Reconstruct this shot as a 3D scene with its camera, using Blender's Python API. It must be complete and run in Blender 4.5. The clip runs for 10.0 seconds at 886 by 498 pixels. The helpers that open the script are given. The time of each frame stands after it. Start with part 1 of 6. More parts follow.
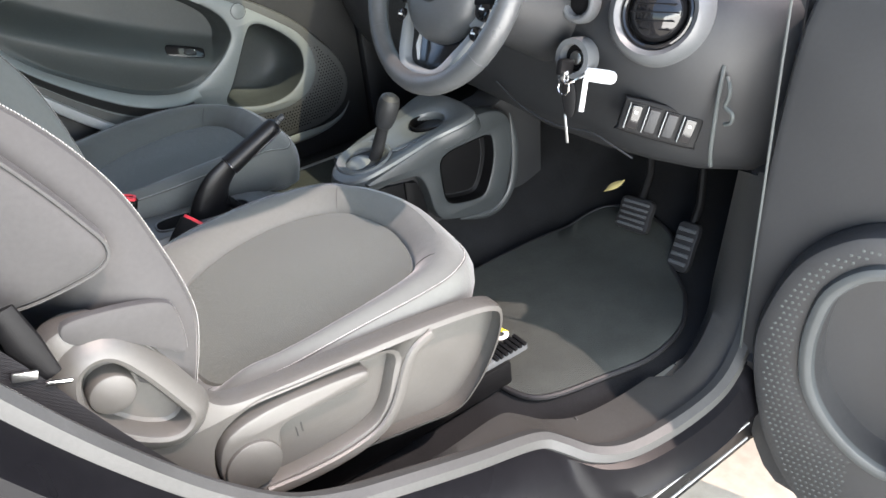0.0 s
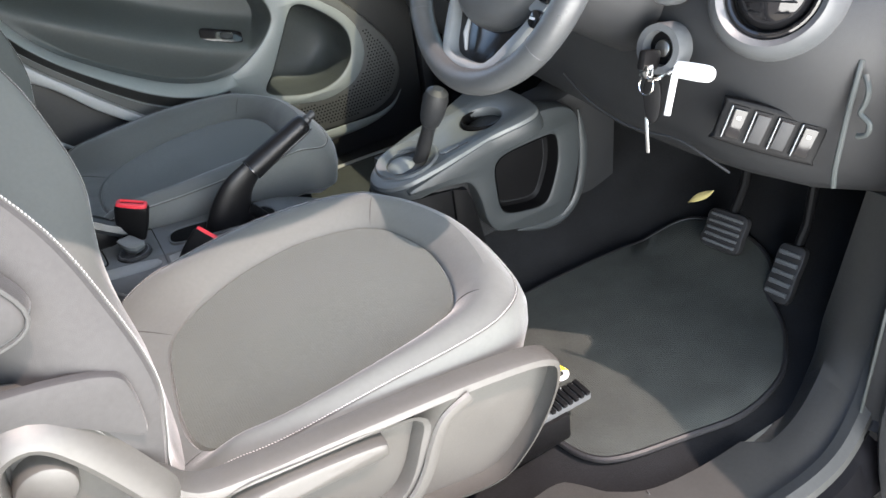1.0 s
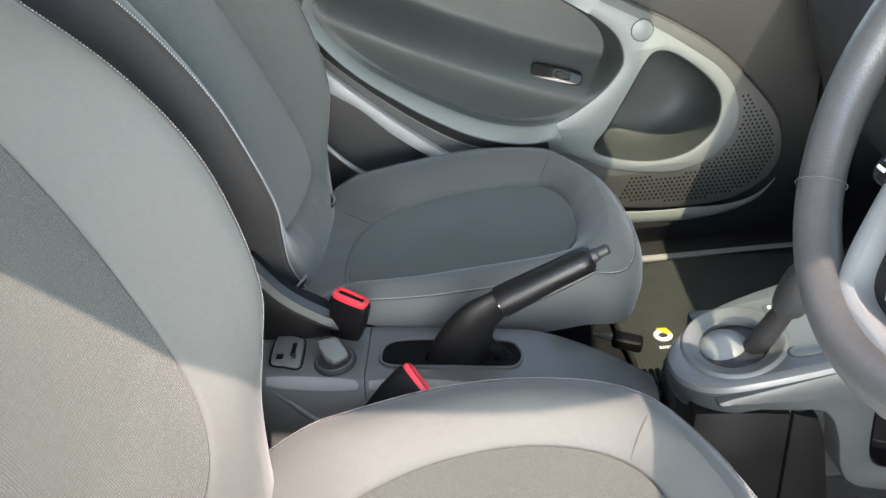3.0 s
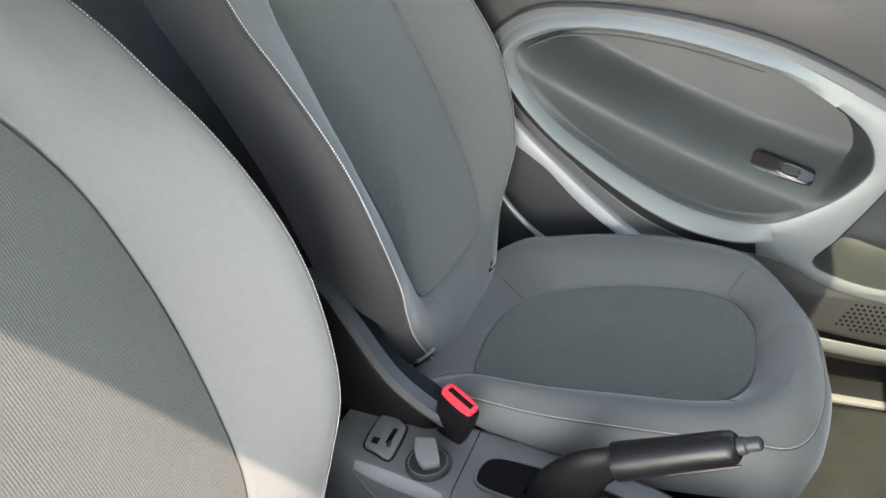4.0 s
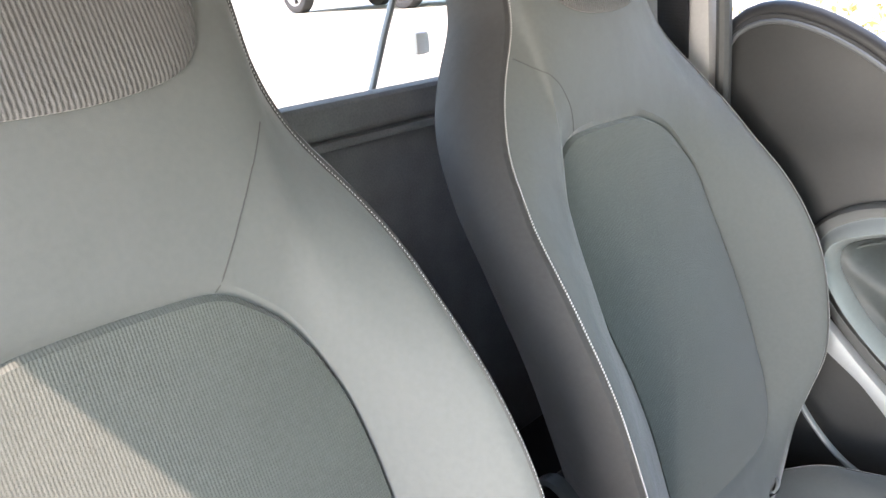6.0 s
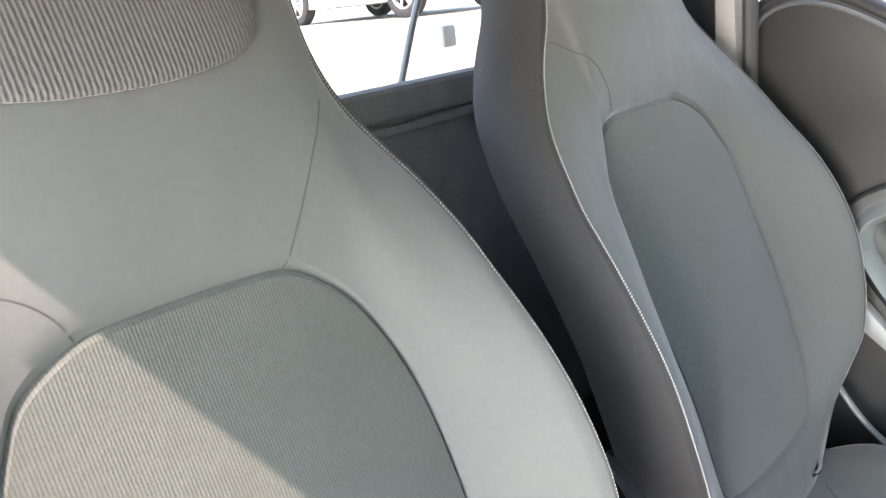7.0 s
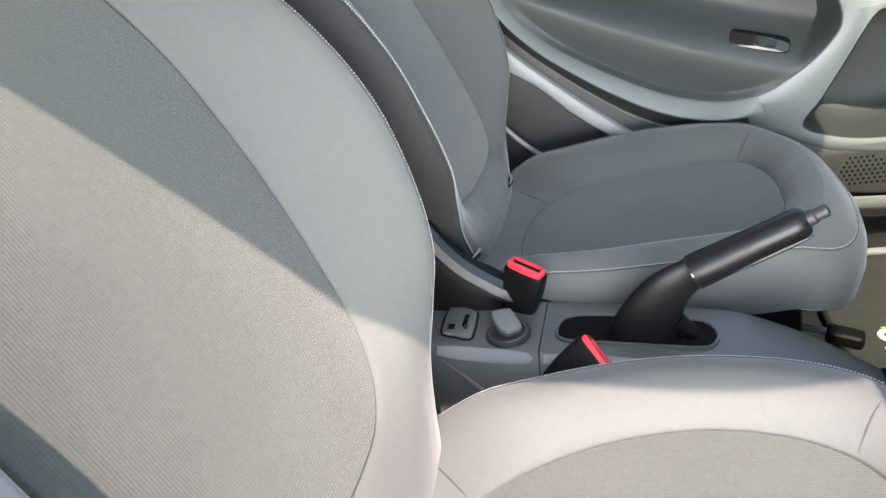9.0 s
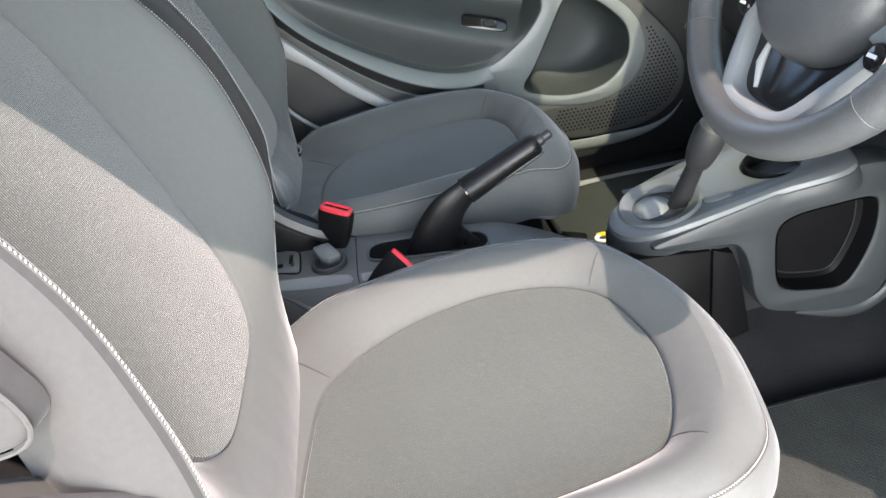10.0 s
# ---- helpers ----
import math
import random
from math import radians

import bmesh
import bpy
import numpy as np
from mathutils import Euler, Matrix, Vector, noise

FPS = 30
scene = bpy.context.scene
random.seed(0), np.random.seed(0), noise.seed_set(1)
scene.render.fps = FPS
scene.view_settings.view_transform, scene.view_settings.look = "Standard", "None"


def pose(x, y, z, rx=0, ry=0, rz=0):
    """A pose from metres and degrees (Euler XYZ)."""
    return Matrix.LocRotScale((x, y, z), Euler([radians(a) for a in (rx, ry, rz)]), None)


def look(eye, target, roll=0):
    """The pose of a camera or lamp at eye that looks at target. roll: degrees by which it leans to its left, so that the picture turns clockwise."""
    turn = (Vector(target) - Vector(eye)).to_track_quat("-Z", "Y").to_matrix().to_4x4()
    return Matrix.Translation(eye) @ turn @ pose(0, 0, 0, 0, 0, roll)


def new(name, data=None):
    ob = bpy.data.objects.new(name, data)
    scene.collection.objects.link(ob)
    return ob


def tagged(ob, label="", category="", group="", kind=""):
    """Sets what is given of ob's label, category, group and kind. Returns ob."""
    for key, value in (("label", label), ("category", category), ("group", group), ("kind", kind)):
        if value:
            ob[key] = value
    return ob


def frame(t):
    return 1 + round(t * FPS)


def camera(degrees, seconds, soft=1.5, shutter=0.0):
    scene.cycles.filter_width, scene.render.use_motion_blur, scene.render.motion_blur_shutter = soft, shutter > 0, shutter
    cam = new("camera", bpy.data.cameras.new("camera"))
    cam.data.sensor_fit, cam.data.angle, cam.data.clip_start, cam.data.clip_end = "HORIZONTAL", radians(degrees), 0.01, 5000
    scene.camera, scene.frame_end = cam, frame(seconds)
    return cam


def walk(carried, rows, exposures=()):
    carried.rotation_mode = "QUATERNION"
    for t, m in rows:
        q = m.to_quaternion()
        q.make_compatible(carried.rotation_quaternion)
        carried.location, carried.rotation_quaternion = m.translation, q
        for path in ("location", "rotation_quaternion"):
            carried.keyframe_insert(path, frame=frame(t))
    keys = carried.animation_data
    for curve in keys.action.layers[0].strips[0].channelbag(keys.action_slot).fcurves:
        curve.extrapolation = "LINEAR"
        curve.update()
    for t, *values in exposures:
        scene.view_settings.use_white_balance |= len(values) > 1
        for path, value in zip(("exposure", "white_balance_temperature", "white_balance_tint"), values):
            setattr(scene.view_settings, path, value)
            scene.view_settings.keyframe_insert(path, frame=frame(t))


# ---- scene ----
cam = camera(62.5, 10.0)
PATH = [
    (0, (-0.484, -0.976, 1.254), (0.422, 0.463, 0.201), -6.8),
    (0.5, (-0.433, -0.913, 1.224), (0.452, 0.518, 0.143), -7.2),
    (1, (-0.344, -0.812, 1.201), (0.392, 0.702, 0.122), -8.7),
    (1.5, (-0.263, -0.747, 1.196), (0.243, 0.877, 0.143), -10.3),
    (2, (-0.215, -0.644, 1.192), (0.126, 1.034, 0.158), -9.1),
    (2.5, (-0.162, -0.485, 1.193), (-0.009, 1.225, 0.168), -7.7),
    (3, (-0.124, -0.387, 1.2), (-0.249, 1.332, 0.187), -7.6),
    (3.2, (-0.093, -0.337, 1.202), (-0.356, 1.368, 0.19), -7.5),
    (4.3, (-0.04, -0.187, 1.261), (-0.865, 1.378, 0.328), -4.4),
    (4.5, (-0.05, -0.169, 1.259), (-0.944, 1.38, 0.364), -4.0),
    (5, (-0.062, -0.149, 1.29), (-1.143, 1.308, 0.449), -3.3),
    (5.5, (-0.07, -0.128, 1.337), (-1.334, 1.221, 0.573), -3.2),
    (5.7, (-0.073, -0.124, 1.354), (-1.395, 1.188, 0.627), -3.4),
    (6.8, (-0.092, -0.158, 1.349), (-1.509, 1.094, 0.696), -6.1),
    (7, (-0.1, -0.171, 1.332), (-1.483, 1.113, 0.668), -6.3),
    (7.5, (-0.131, -0.21, 1.285), (-1.369, 1.2, 0.594), -7.0),
    (8, (-0.138, -0.239, 1.228), (-1.211, 1.277, 0.486), -8.7),
    (8.5, (-0.143, -0.286, 1.169), (-0.98, 1.332, 0.345), -10.9),
    (9, (-0.138, -0.371, 1.119), (-0.732, 1.317, 0.225), -13.7),
    (9.5, (-0.152, -0.504, 1.129), (-0.449, 1.225, 0.169), -13.9),
    (10, (-0.193, -0.599, 1.158), (-0.143, 1.121, 0.139), -11.2),
]
walk(cam, [(t, look(eye, target, roll)) for t, eye, target, roll in PATH],
     [(0.0, 2.1, 6600, 9), (1.0, 2.22, 6600, 9), (1.5, 2.3, 6650, 9), (2.5, 2.58, 6800, 9), (4.0, 3.05, 7100, 12), (5.0, 3.36, 7150, 14), (6.0, 3.28, 7100, 14), (7.0, 3.17, 7100, 14),
      (8.0, 3.17, 7050, 14), (8.5, 3.16, 7000, 13), (9.0, 2.93, 6850, 12), (9.5, 2.62, 6700, 10), (10.0, 2.42, 6650, 9)])

# ---- world and light ----
world = bpy.data.worlds.new("sky")
scene.world = world
world.use_nodes = True
wn = world.node_tree.nodes
sky = wn.new("ShaderNodeTexSky")
sky.sky_type, sky.sun_disc = "NISHITA", False
SUN = Vector((0.30, -0.62, 1.0)).normalized()
sky.sun_elevation = math.asin(SUN.z)
sky.sun_rotation = math.atan2(SUN.x, SUN.y)
wn["Background"].inputs["Strength"].default_value = 0.15
world.node_tree.links.new(sky.outputs[0], wn["Background"].inputs["Color"])
sun_data = bpy.data.lights.new("sun", "SUN")
sun_data.energy, sun_data.angle, sun_data.color = 1.8, radians(0.6), (1.0, 0.80, 0.735)
sun = new("sun", sun_data)
sun.matrix_world = look(SUN * 20, (0, 0, 0))


def fill_lamp(name, eye, target, w, h, watts):
    """Area lamp added in place of light entering through an opening of the car."""
    d = bpy.data.lights.new(name, "AREA")
    d.shape, d.size, d.size_y, d.energy, d.color = "RECTANGLE", w, h, watts, (1.0, 0.985, 0.965)
    new(name, d).matrix_world = look(eye, target)


# lamp added outside the door, for light off the sky and sunlit ground
fill_lamp("door_fill", (-0.30, -1.32, 0.70), (-0.20, 0.5, 0.92), 1.7, 1.0, 20.0)
fill_lamp("skylight_side_window", (-0.05, 1.06, 1.37), (0.0, 0.3, 0.75), 0.9, 0.16, 0.12)


# ---- materials ----
def material(name, color, rough=0.6, metal=0.0, vary=0.12, scale=30.0, bump=0.15, bump_scale=400.0, weave=None, spec=0.5, sheen=0.0, soft=0.0):
    """Principled surface: two scales of tone variation, fine relief, optional ribbed weave (scale, depth, axis)."""
    m = bpy.data.materials.new(name)
    m.use_nodes = True
    nt = m.node_tree
    n, l = nt.nodes, nt.links
    b = n["Principled BSDF"]
    b.inputs["Roughness"].default_value = rough
    b.inputs["Metallic"].default_value = metal
    b.inputs["Specular IOR Level"].default_value = spec
    if sheen:
        b.inputs["Sheen Weight"].default_value = sheen
        b.inputs["Sheen Roughness"].default_value = 0.4
    co = n.new("ShaderNodeTexCoord")
    big = n.new("ShaderNodeTexNoise")
    big.inputs["Scale"].default_value, big.inputs["Detail"].default_value = scale * 0.3, 4
    small = n.new("ShaderNodeTexNoise")
    small.inputs["Scale"].default_value, small.inputs["Detail"].default_value = scale * 6, 3
    for t in (big, small):
        l.new(co.outputs["Object"], t.inputs["Vector"])
    add = n.new("ShaderNodeMath")
    add.operation = "ADD"
    l.new(big.outputs["Fac"], add.inputs[0])
    l.new(small.outputs["Fac"], add.inputs[1])
    ramp = n.new("ShaderNodeMapRange")
    ramp.inputs["From Min"].default_value, ramp.inputs["From Max"].default_value = 0.65, 1.35
    ramp.inputs["To Min"].default_value, ramp.inputs["To Max"].default_value = 1 - vary, 1 + vary
    l.new(add.outputs[0], ramp.inputs["Value"])
    mul = n.new("ShaderNodeVectorMath")
    mul.operation = "SCALE"
    mul.inputs[0].default_value = color
    l.new(ramp.outputs[0], mul.inputs["Scale"])
    l.new(mul.outputs[0], b.inputs["Base Color"])
    rr = n.new("ShaderNodeMapRange")
    rr.inputs["From Min"].default_value, rr.inputs["From Max"].default_value = 0.3, 0.7
    rr.inputs["To Min"].default_value, rr.inputs["To Max"].default_value = max(rough - 0.08, 0.02), min(rough + 0.08, 1)
    l.new(big.outputs["Fac"], rr.inputs["Value"])
    l.new(rr.outputs[0], b.inputs["Roughness"])
    fine = n.new("ShaderNodeTexNoise")
    fine.inputs["Scale"].default_value, fine.inputs["Detail"].default_value = bump_scale, 2
    l.new(co.outputs["Object"], fine.inputs["Vector"])
    bp = n.new("ShaderNodeBump")
    bp.inputs["Strength"].default_value, bp.inputs["Distance"].default_value = bump, 0.001
    l.new(fine.outputs["Fac"], bp.inputs["Height"])
    last = bp
    if soft:
        pillow = n.new("ShaderNodeTexNoise")
        pillow.inputs["Scale"].default_value, pillow.inputs["Detail"].default_value = 13, 2
        l.new(co.outputs["Object"], pillow.inputs["Vector"])
        pb = n.new("ShaderNodeBump")
        pb.inputs["Strength"].default_value, pb.inputs["Distance"].default_value = soft, 0.012
        l.new(pillow.outputs["Fac"], pb.inputs["Height"])
        l.new(pb.outputs[0], bp.inputs["Normal"])
    if weave:
        ws, depth, axis, second = weave
        wv = n.new("ShaderNodeTexWave")
        wv.wave_type, wv.bands_direction = "BANDS", axis
        wv.inputs["Scale"].default_value, wv.inputs["Distortion"].default_value = ws, 1.1
        wv.inputs["Detail"].default_value, wv.inputs["Detail Scale"].default_value = 2, 6
        l.new(co.outputs["Object"], wv.inputs["Vector"])
        cross = n.new("ShaderNodeTexWave")
        cross.wave_type, cross.bands_direction = "BANDS", second
        cross.inputs["Scale"].default_value, cross.inputs["Distortion"].default_value = ws * 0.86, 1.6
        l.new(co.outputs["Object"], cross.inputs["Vector"])
        both = n.new("ShaderNodeMix")
        both.inputs["Factor"].default_value = 0.3
        l.new(wv.outputs["Fac"], both.inputs["A"])
        l.new(cross.outputs["Fac"], both.inputs["B"])
        wb = n.new("ShaderNodeBump")
        wb.inputs["Strength"].default_value, wb.inputs["Distance"].default_value = depth, 0.0015
        l.new(both.outputs["Result"], wb.inputs["Height"])
        l.new(bp.outputs[0], wb.inputs["Normal"])
        last = wb
        wm = n.new("ShaderNodeMapRange")
        wm.inputs["To Min"].default_value, wm.inputs["To Max"].default_value = 1 - 0.26 * depth, 1 + 0.16 * depth
        l.new(both.outputs["Result"], wm.inputs["Value"])
        m2 = n.new("ShaderNodeVectorMath")
        m2.operation = "SCALE"
        l.new(mul.outputs[0], m2.inputs[0])
        l.new(wm.outputs[0], m2.inputs["Scale"])
        l.new(m2.outputs[0], b.inputs["Base Color"])
    l.new(last.outputs[0], b.inputs["Normal"])
    return m


M = {}
M["fabric"] = material("seat fabric", (0.095, 0.100, 0.0955), 0.75, vary=0.06, bump=0.16, bump_scale=1400, sheen=0.35, spec=0.3, soft=0.3)
M["fabric_side"] = material("side fabric", (0.043, 0.042, 0.0415), 0.7, vary=0.1, bump=0.25, bump_scale=1200, sheen=0.15, spec=0.25, soft=0.25)
M["insert_x"] = material("ribbed insert", (0.078, 0.0855, 0.0772), 0.9, vary=0.1, bump=0.5, bump_scale=900, weave=(122, 0.30, "Y", "X"), sheen=0.4, spec=0.15)
M["insert_z"] = material("ribbed back insert", (0.078, 0.0855, 0.0772), 0.9, vary=0.1, bump=0.45, bump_scale=900, weave=(122, 0.34, "Y", "Z"), sheen=0.4, spec=0.15)
M["insert_y"] = material("ribbed head insert", (0.095, 0.093, 0.09), 0.9, vary=0.1, bump=0.5, bump_scale=900, weave=(84, 0.6, "Y", "DIAGONAL"), sheen=0.2, spec=0.15)
M["thread"] = material("white thread", (0.46, 0.455, 0.44), 0.75, vary=0.1)
M["seam"] = material("seam", (0.03, 0.03, 0.03), 0.9)
M["plastic_warm"] = material("grained seat plastic", (0.067, 0.065, 0.060), 0.4, vary=0.08, bump=0.3, bump_scale=1500)
M["plastic"] = material("dark grained plastic", (0.022, 0.023, 0.0245), 0.5, spec=0.4, vary=0.1, bump=0.35, bump_scale=1200)
M["console"] = material("blue-grey console plastic", (0.037, 0.042, 0.044), 0.4, vary=0.08, bump=0.2, bump_scale=1300)
M["rear_console"] = material("grey rear console plastic", (0.078, 0.083, 0.084), 0.4, vary=0.08, bump=0.2, bump_scale=1300)
M["plastic_grey"] = material("grey plastic", (0.085, 0.09, 0.094), 0.42, vary=0.08, bump=0.2, bump_scale=1300)
M["plastic_black"] = material("black plastic", (0.006, 0.006, 0.0064), 0.45, spec=0.12, vary=0.2, bump=0.25, bump_scale=900)
M["gloss_black"] = material("gloss black plastic", (0.01, 0.01, 0.011), 0.12, vary=0.1, bump=0.02)
M["silver"] = material("silver painted trim", (0.31, 0.318, 0.316), 0.5, metal=0.0, vary=0.05, bump=0.06, bump_scale=2000)
M["silver_dark"] = material("satin grey trim", (0.18, 0.192, 0.195), 0.4, metal=0.0, vary=0.05, bump=0.08, bump_scale=2000)
M["deck"] = material("satin blue-grey deck", (0.108, 0.116, 0.117), 0.36, vary=0.06, bump=0.1, bump_scale=1600)
M["sill"] = material("dark sill plastic", (0.046, 0.045, 0.042), 0.42, spec=0.4, vary=0.12, bump=0.3, bump_scale=900)
M["sill_paint"] = material("black sill paint", (0.005, 0.005, 0.006), 0.3, spec=0.1, vary=0.2, bump=0.03, scale=12)
M["steel"] = material("bare steel", (0.55, 0.55, 0.54), 0.3, metal=1.0, vary=0.1)
M["chrome"] = material("polished chrome", (0.75, 0.75, 0.74), 0.12, metal=1.0, vary=0.03, bump=0.02)
M["carpet"] = material("black carpet", (0.013, 0.0135, 0.0145), 0.95, vary=0.35, scale=60, bump=1.0, bump_scale=700, sheen=0.1, spec=0.1)
M["mat"] = material("ribbed floor mat", (0.046, 0.050, 0.046), 0.92, vary=0.25, scale=60, bump=0.9, bump_scale=900, weave=(90, 0.4, "X", "DIAGONAL"), spec=0.15)
M["grip"] = material("black grip plastic", (0.006, 0.006, 0.0065), 0.33, spec=0.27, vary=0.15, bump=0.3, bump_scale=900)
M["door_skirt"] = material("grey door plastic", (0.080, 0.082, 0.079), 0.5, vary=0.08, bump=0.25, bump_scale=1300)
# near-black that puts the shade of a deep gap into the colour
M["gap"] = material("near-black gap shade", (0.004, 0.004, 0.004), 0.9, spec=0.1)
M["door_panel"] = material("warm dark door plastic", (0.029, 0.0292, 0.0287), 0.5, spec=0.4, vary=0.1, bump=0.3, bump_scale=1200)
M["seal"] = material("grey door rubber", (0.040, 0.041, 0.040), 0.55, vary=0.15, bump=0.2, bump_scale=300)
M["recess"] = material("dark recess plastic", (0.050, 0.057, 0.056), 0.48, spec=0.4, vary=0.1, bump=0.3, bump_scale=1200)
M["bulkhead"] = material("dark rear carpet", (0.14, 0.143, 0.15), 0.9, vary=0.2, scale=60, bump=0.8, bump_scale=700, sheen=0.1, spec=0.15)
M["badge"] = material("satin silver badge", (0.34, 0.34, 0.335), 0.35, metal=0.4, vary=0.04, bump=0.03)
M["ring"] = material("satin door trim", (0.185, 0.202, 0.199), 0.4, vary=0.05, bump=0.08, bump_scale=2000)
M["knob"] = material("grey knob plastic", (0.108, 0.117, 0.117), 0.38, vary=0.06, bump=0.12, bump_scale=1500)
M["fold"] = material("cloth fold", (0.05, 0.05, 0.048), 0.9)
M["clip"] = material("pale grey clip", (0.22, 0.225, 0.22), 0.45, vary=0.05)
M["rubber"] = material("black rubber", (0.018, 0.018, 0.019), 0.5, spec=0.4, vary=0.15, bump=0.2, bump_scale=300)
M["paint"] = material("black car paint", (0.012, 0.012, 0.013), 0.08, vary=0.15, bump=0.02, scale=12)
M["red"] = material("red buckle plastic", (0.60, 0.035, 0.05), 0.4, vary=0.05, bump=0.05)
M["leather"] = material("steering wheel leather", (0.056, 0.059, 0.061), 0.34, vary=0.12, bump=0.35, bump_scale=700)
M["yellow"] = material("yellow embroidery", (0.75, 0.62, 0.03), 0.7, vary=0.1, bump=0.4)
M["white"] = material("white print", (0.78, 0.78, 0.76), 0.6, vary=0.05)
M["tag"] = material("white key tag", (0.82, 0.82, 0.82), 0.35, vary=0.03)
M["leaf"] = material("dry leaf", (0.45, 0.38, 0.16), 0.7, vary=0.25, scale=150)
M["concrete"] = material("pale concrete paving", (0.31, 0.285, 0.235), 0.9, vary=0.18, scale=6, bump=0.6, bump_scale=120)
M["headliner"] = material("headliner cloth", (0.35, 0.34, 0.33), 0.9, vary=0.06, bump=0.3, bump_scale=900)
M["belt"] = material("seat belt webbing", (0.013, 0.013, 0.0145), 0.75, spec=0.2, vary=0.1, weave=(150, 0.4, "Z", "DIAGONAL"))
M["body_grey"] = material("grey car paint", (0.42, 0.43, 0.44), 0.25, metal=0.3, vary=0.05, bump=0.02)
M["tyre"] = material("tyre rubber", (0.025, 0.025, 0.025), 0.85, vary=0.2)
M["dry_hedge"] = material("dry hedge leaves", (0.30, 0.27, 0.10), 0.7, vary=0.35, scale=15)


def window_glass(name, tint):
    """Clear pane: tinted straight through, with a Fresnel gloss."""
    g = bpy.data.materials.new(name)
    g.use_nodes = True
    n, l = g.node_tree.nodes, g.node_tree.links
    clear = n.new("ShaderNodeBsdfTransparent")
    clear.inputs[0].default_value = (*tint, 1)
    gloss = n.new("ShaderNodeBsdfGlossy")
    gloss.inputs["Roughness"].default_value = 0.02
    mix = n.new("ShaderNodeMixShader")
    fres = n.new("ShaderNodeFresnel")
    fres.inputs[0].default_value = 1.35
    l.new(fres.outputs[0], mix.inputs[0])
    l.new(clear.outputs[0], mix.inputs[1])
    l.new(gloss.outputs[0], mix.inputs[2])
    l.new(mix.outputs[0], n["Material Output"].inputs[0])
    return g


M["glass"] = window_glass("window glass", (0.93, 0.95, 0.94))
M["tinted_glass"] = window_glass("tinted windscreen glass", (0.60, 0.69, 0.565))

# ---- building helpers ----
BASE = {}


def thing(name, base, label, category, group="", kind=""):
    ob = new(name)
    ob.location = base
    ob.empty_display_size = 0.05
    BASE[ob.name] = Vector(base)
    return tagged(ob, label, category, group, kind)


def part(name, shape, mat, parent=None, label="", category="", kind="", sharp=35, flat=False, group=""):
    """shape: (vertices, faces) in world metres. One mesh object, under parent or on its own."""
    verts, faces = shape
    base = BASE[parent.name] if parent else Vector((0, 0, 0))
    me = bpy.data.meshes.new(name)
    me.from_pydata([tuple(Vector(v) - base) for v in verts], [], [tuple(f) for f in faces])
    bm = bmesh.new()
    bm.from_mesh(me)
    bmesh.ops.remove_doubles(bm, verts=bm.verts, dist=1e-5)
    bmesh.ops.recalc_face_normals(bm, faces=bm.faces)
    bm.to_mesh(me)
    bm.free()
    if not flat:
        me.polygons.foreach_set("use_smooth", [True] * len(me.polygons))
        me.set_sharp_from_angle(angle=radians(sharp))
    me.materials.append(M[mat])
    ob = new(name, me)
    if parent:
        ob.parent = parent
    BASE[ob.name] = base
    return tagged(ob, label, category, group, kind)


def join(*shapes):
    vs, fs = [], []
    for v, f in shapes:
        o = len(vs)
        vs += list(v)
        fs += [tuple(i + o for i in q) for q in f]
    return vs, fs


def moved(shape, m):
    return [m @ Vector(v) for v in shape[0]], shape[1]


def smooth_loop(pts, n, closed=True):
    """Catmull-Rom through the points, resampled to n points at even steps of length."""
    pts = [Vector(p) for p in pts]
    k = len(pts)
    fine = []
    for i in range(k if closed else k - 1):
        if closed:
            a, b, c, d = (pts[(i + j) % k] for j in (-1, 0, 1, 2))
        else:
            a, b, c, d = pts[max(i - 1, 0)], pts[i], pts[i + 1], pts[min(i + 2, k - 1)]
        for s in range(12):
            t = s / 12
            fine.append(0.5 * ((2 * b) + (c - a) * t + (2 * a - 5 * b + 4 * c - d) * t * t + (3 * b - a - 3 * c + d) * t ** 3))
    fine.append(pts[0].copy() if closed else pts[-1].copy())
    run = [0.0]
    for p, q in zip(fine, fine[1:]):
        run.append(run[-1] + (q - p).length)
    out, j = [], 0
    for i in range(n):
        want = run[-1] * i / (n if closed else n - 1)
        while j < len(run) - 2 and run[j + 1] < want:
            j += 1
        span = run[j + 1] - run[j] or 1
        out.append(fine[j].lerp(fine[j + 1], min(max((want - run[j]) / span, 0), 1)))
    return out


def mirror_loop(half, n=96):
    """half: (a, half width) from one end to the other; the closed symmetric loop as (a, b)."""
    pts = [(a, b, 0) for a, b in half] + [(a, -b, 0) for a, b in reversed(half[1:-1])]
    return smooth_loop(pts, n)


def loft(rings, cap_start=False, cap_end=False, closed=True):
    vs, fs = [], []
    n = len(rings[0])
    for r in rings:
        vs += [Vector(p) for p in r]
    for i in range(len(rings) - 1):
        for j in range(n if closed else n - 1):
            k = (j + 1) % n
            fs.append((i * n + j, i * n + k, (i + 1) * n + k, (i + 1) * n + j))
    for want, ring in ((cap_start, 0), (cap_end, len(rings) - 1)):
        if want:
            c = sum((vs[ring * n + j] for j in range(n)), Vector()) / n
            vs.append(c)
            for j in range(n if closed else n - 1):
                fs.append((ring * n + j, ring * n + (j + 1) % n, len(vs) - 1))
    return vs, fs


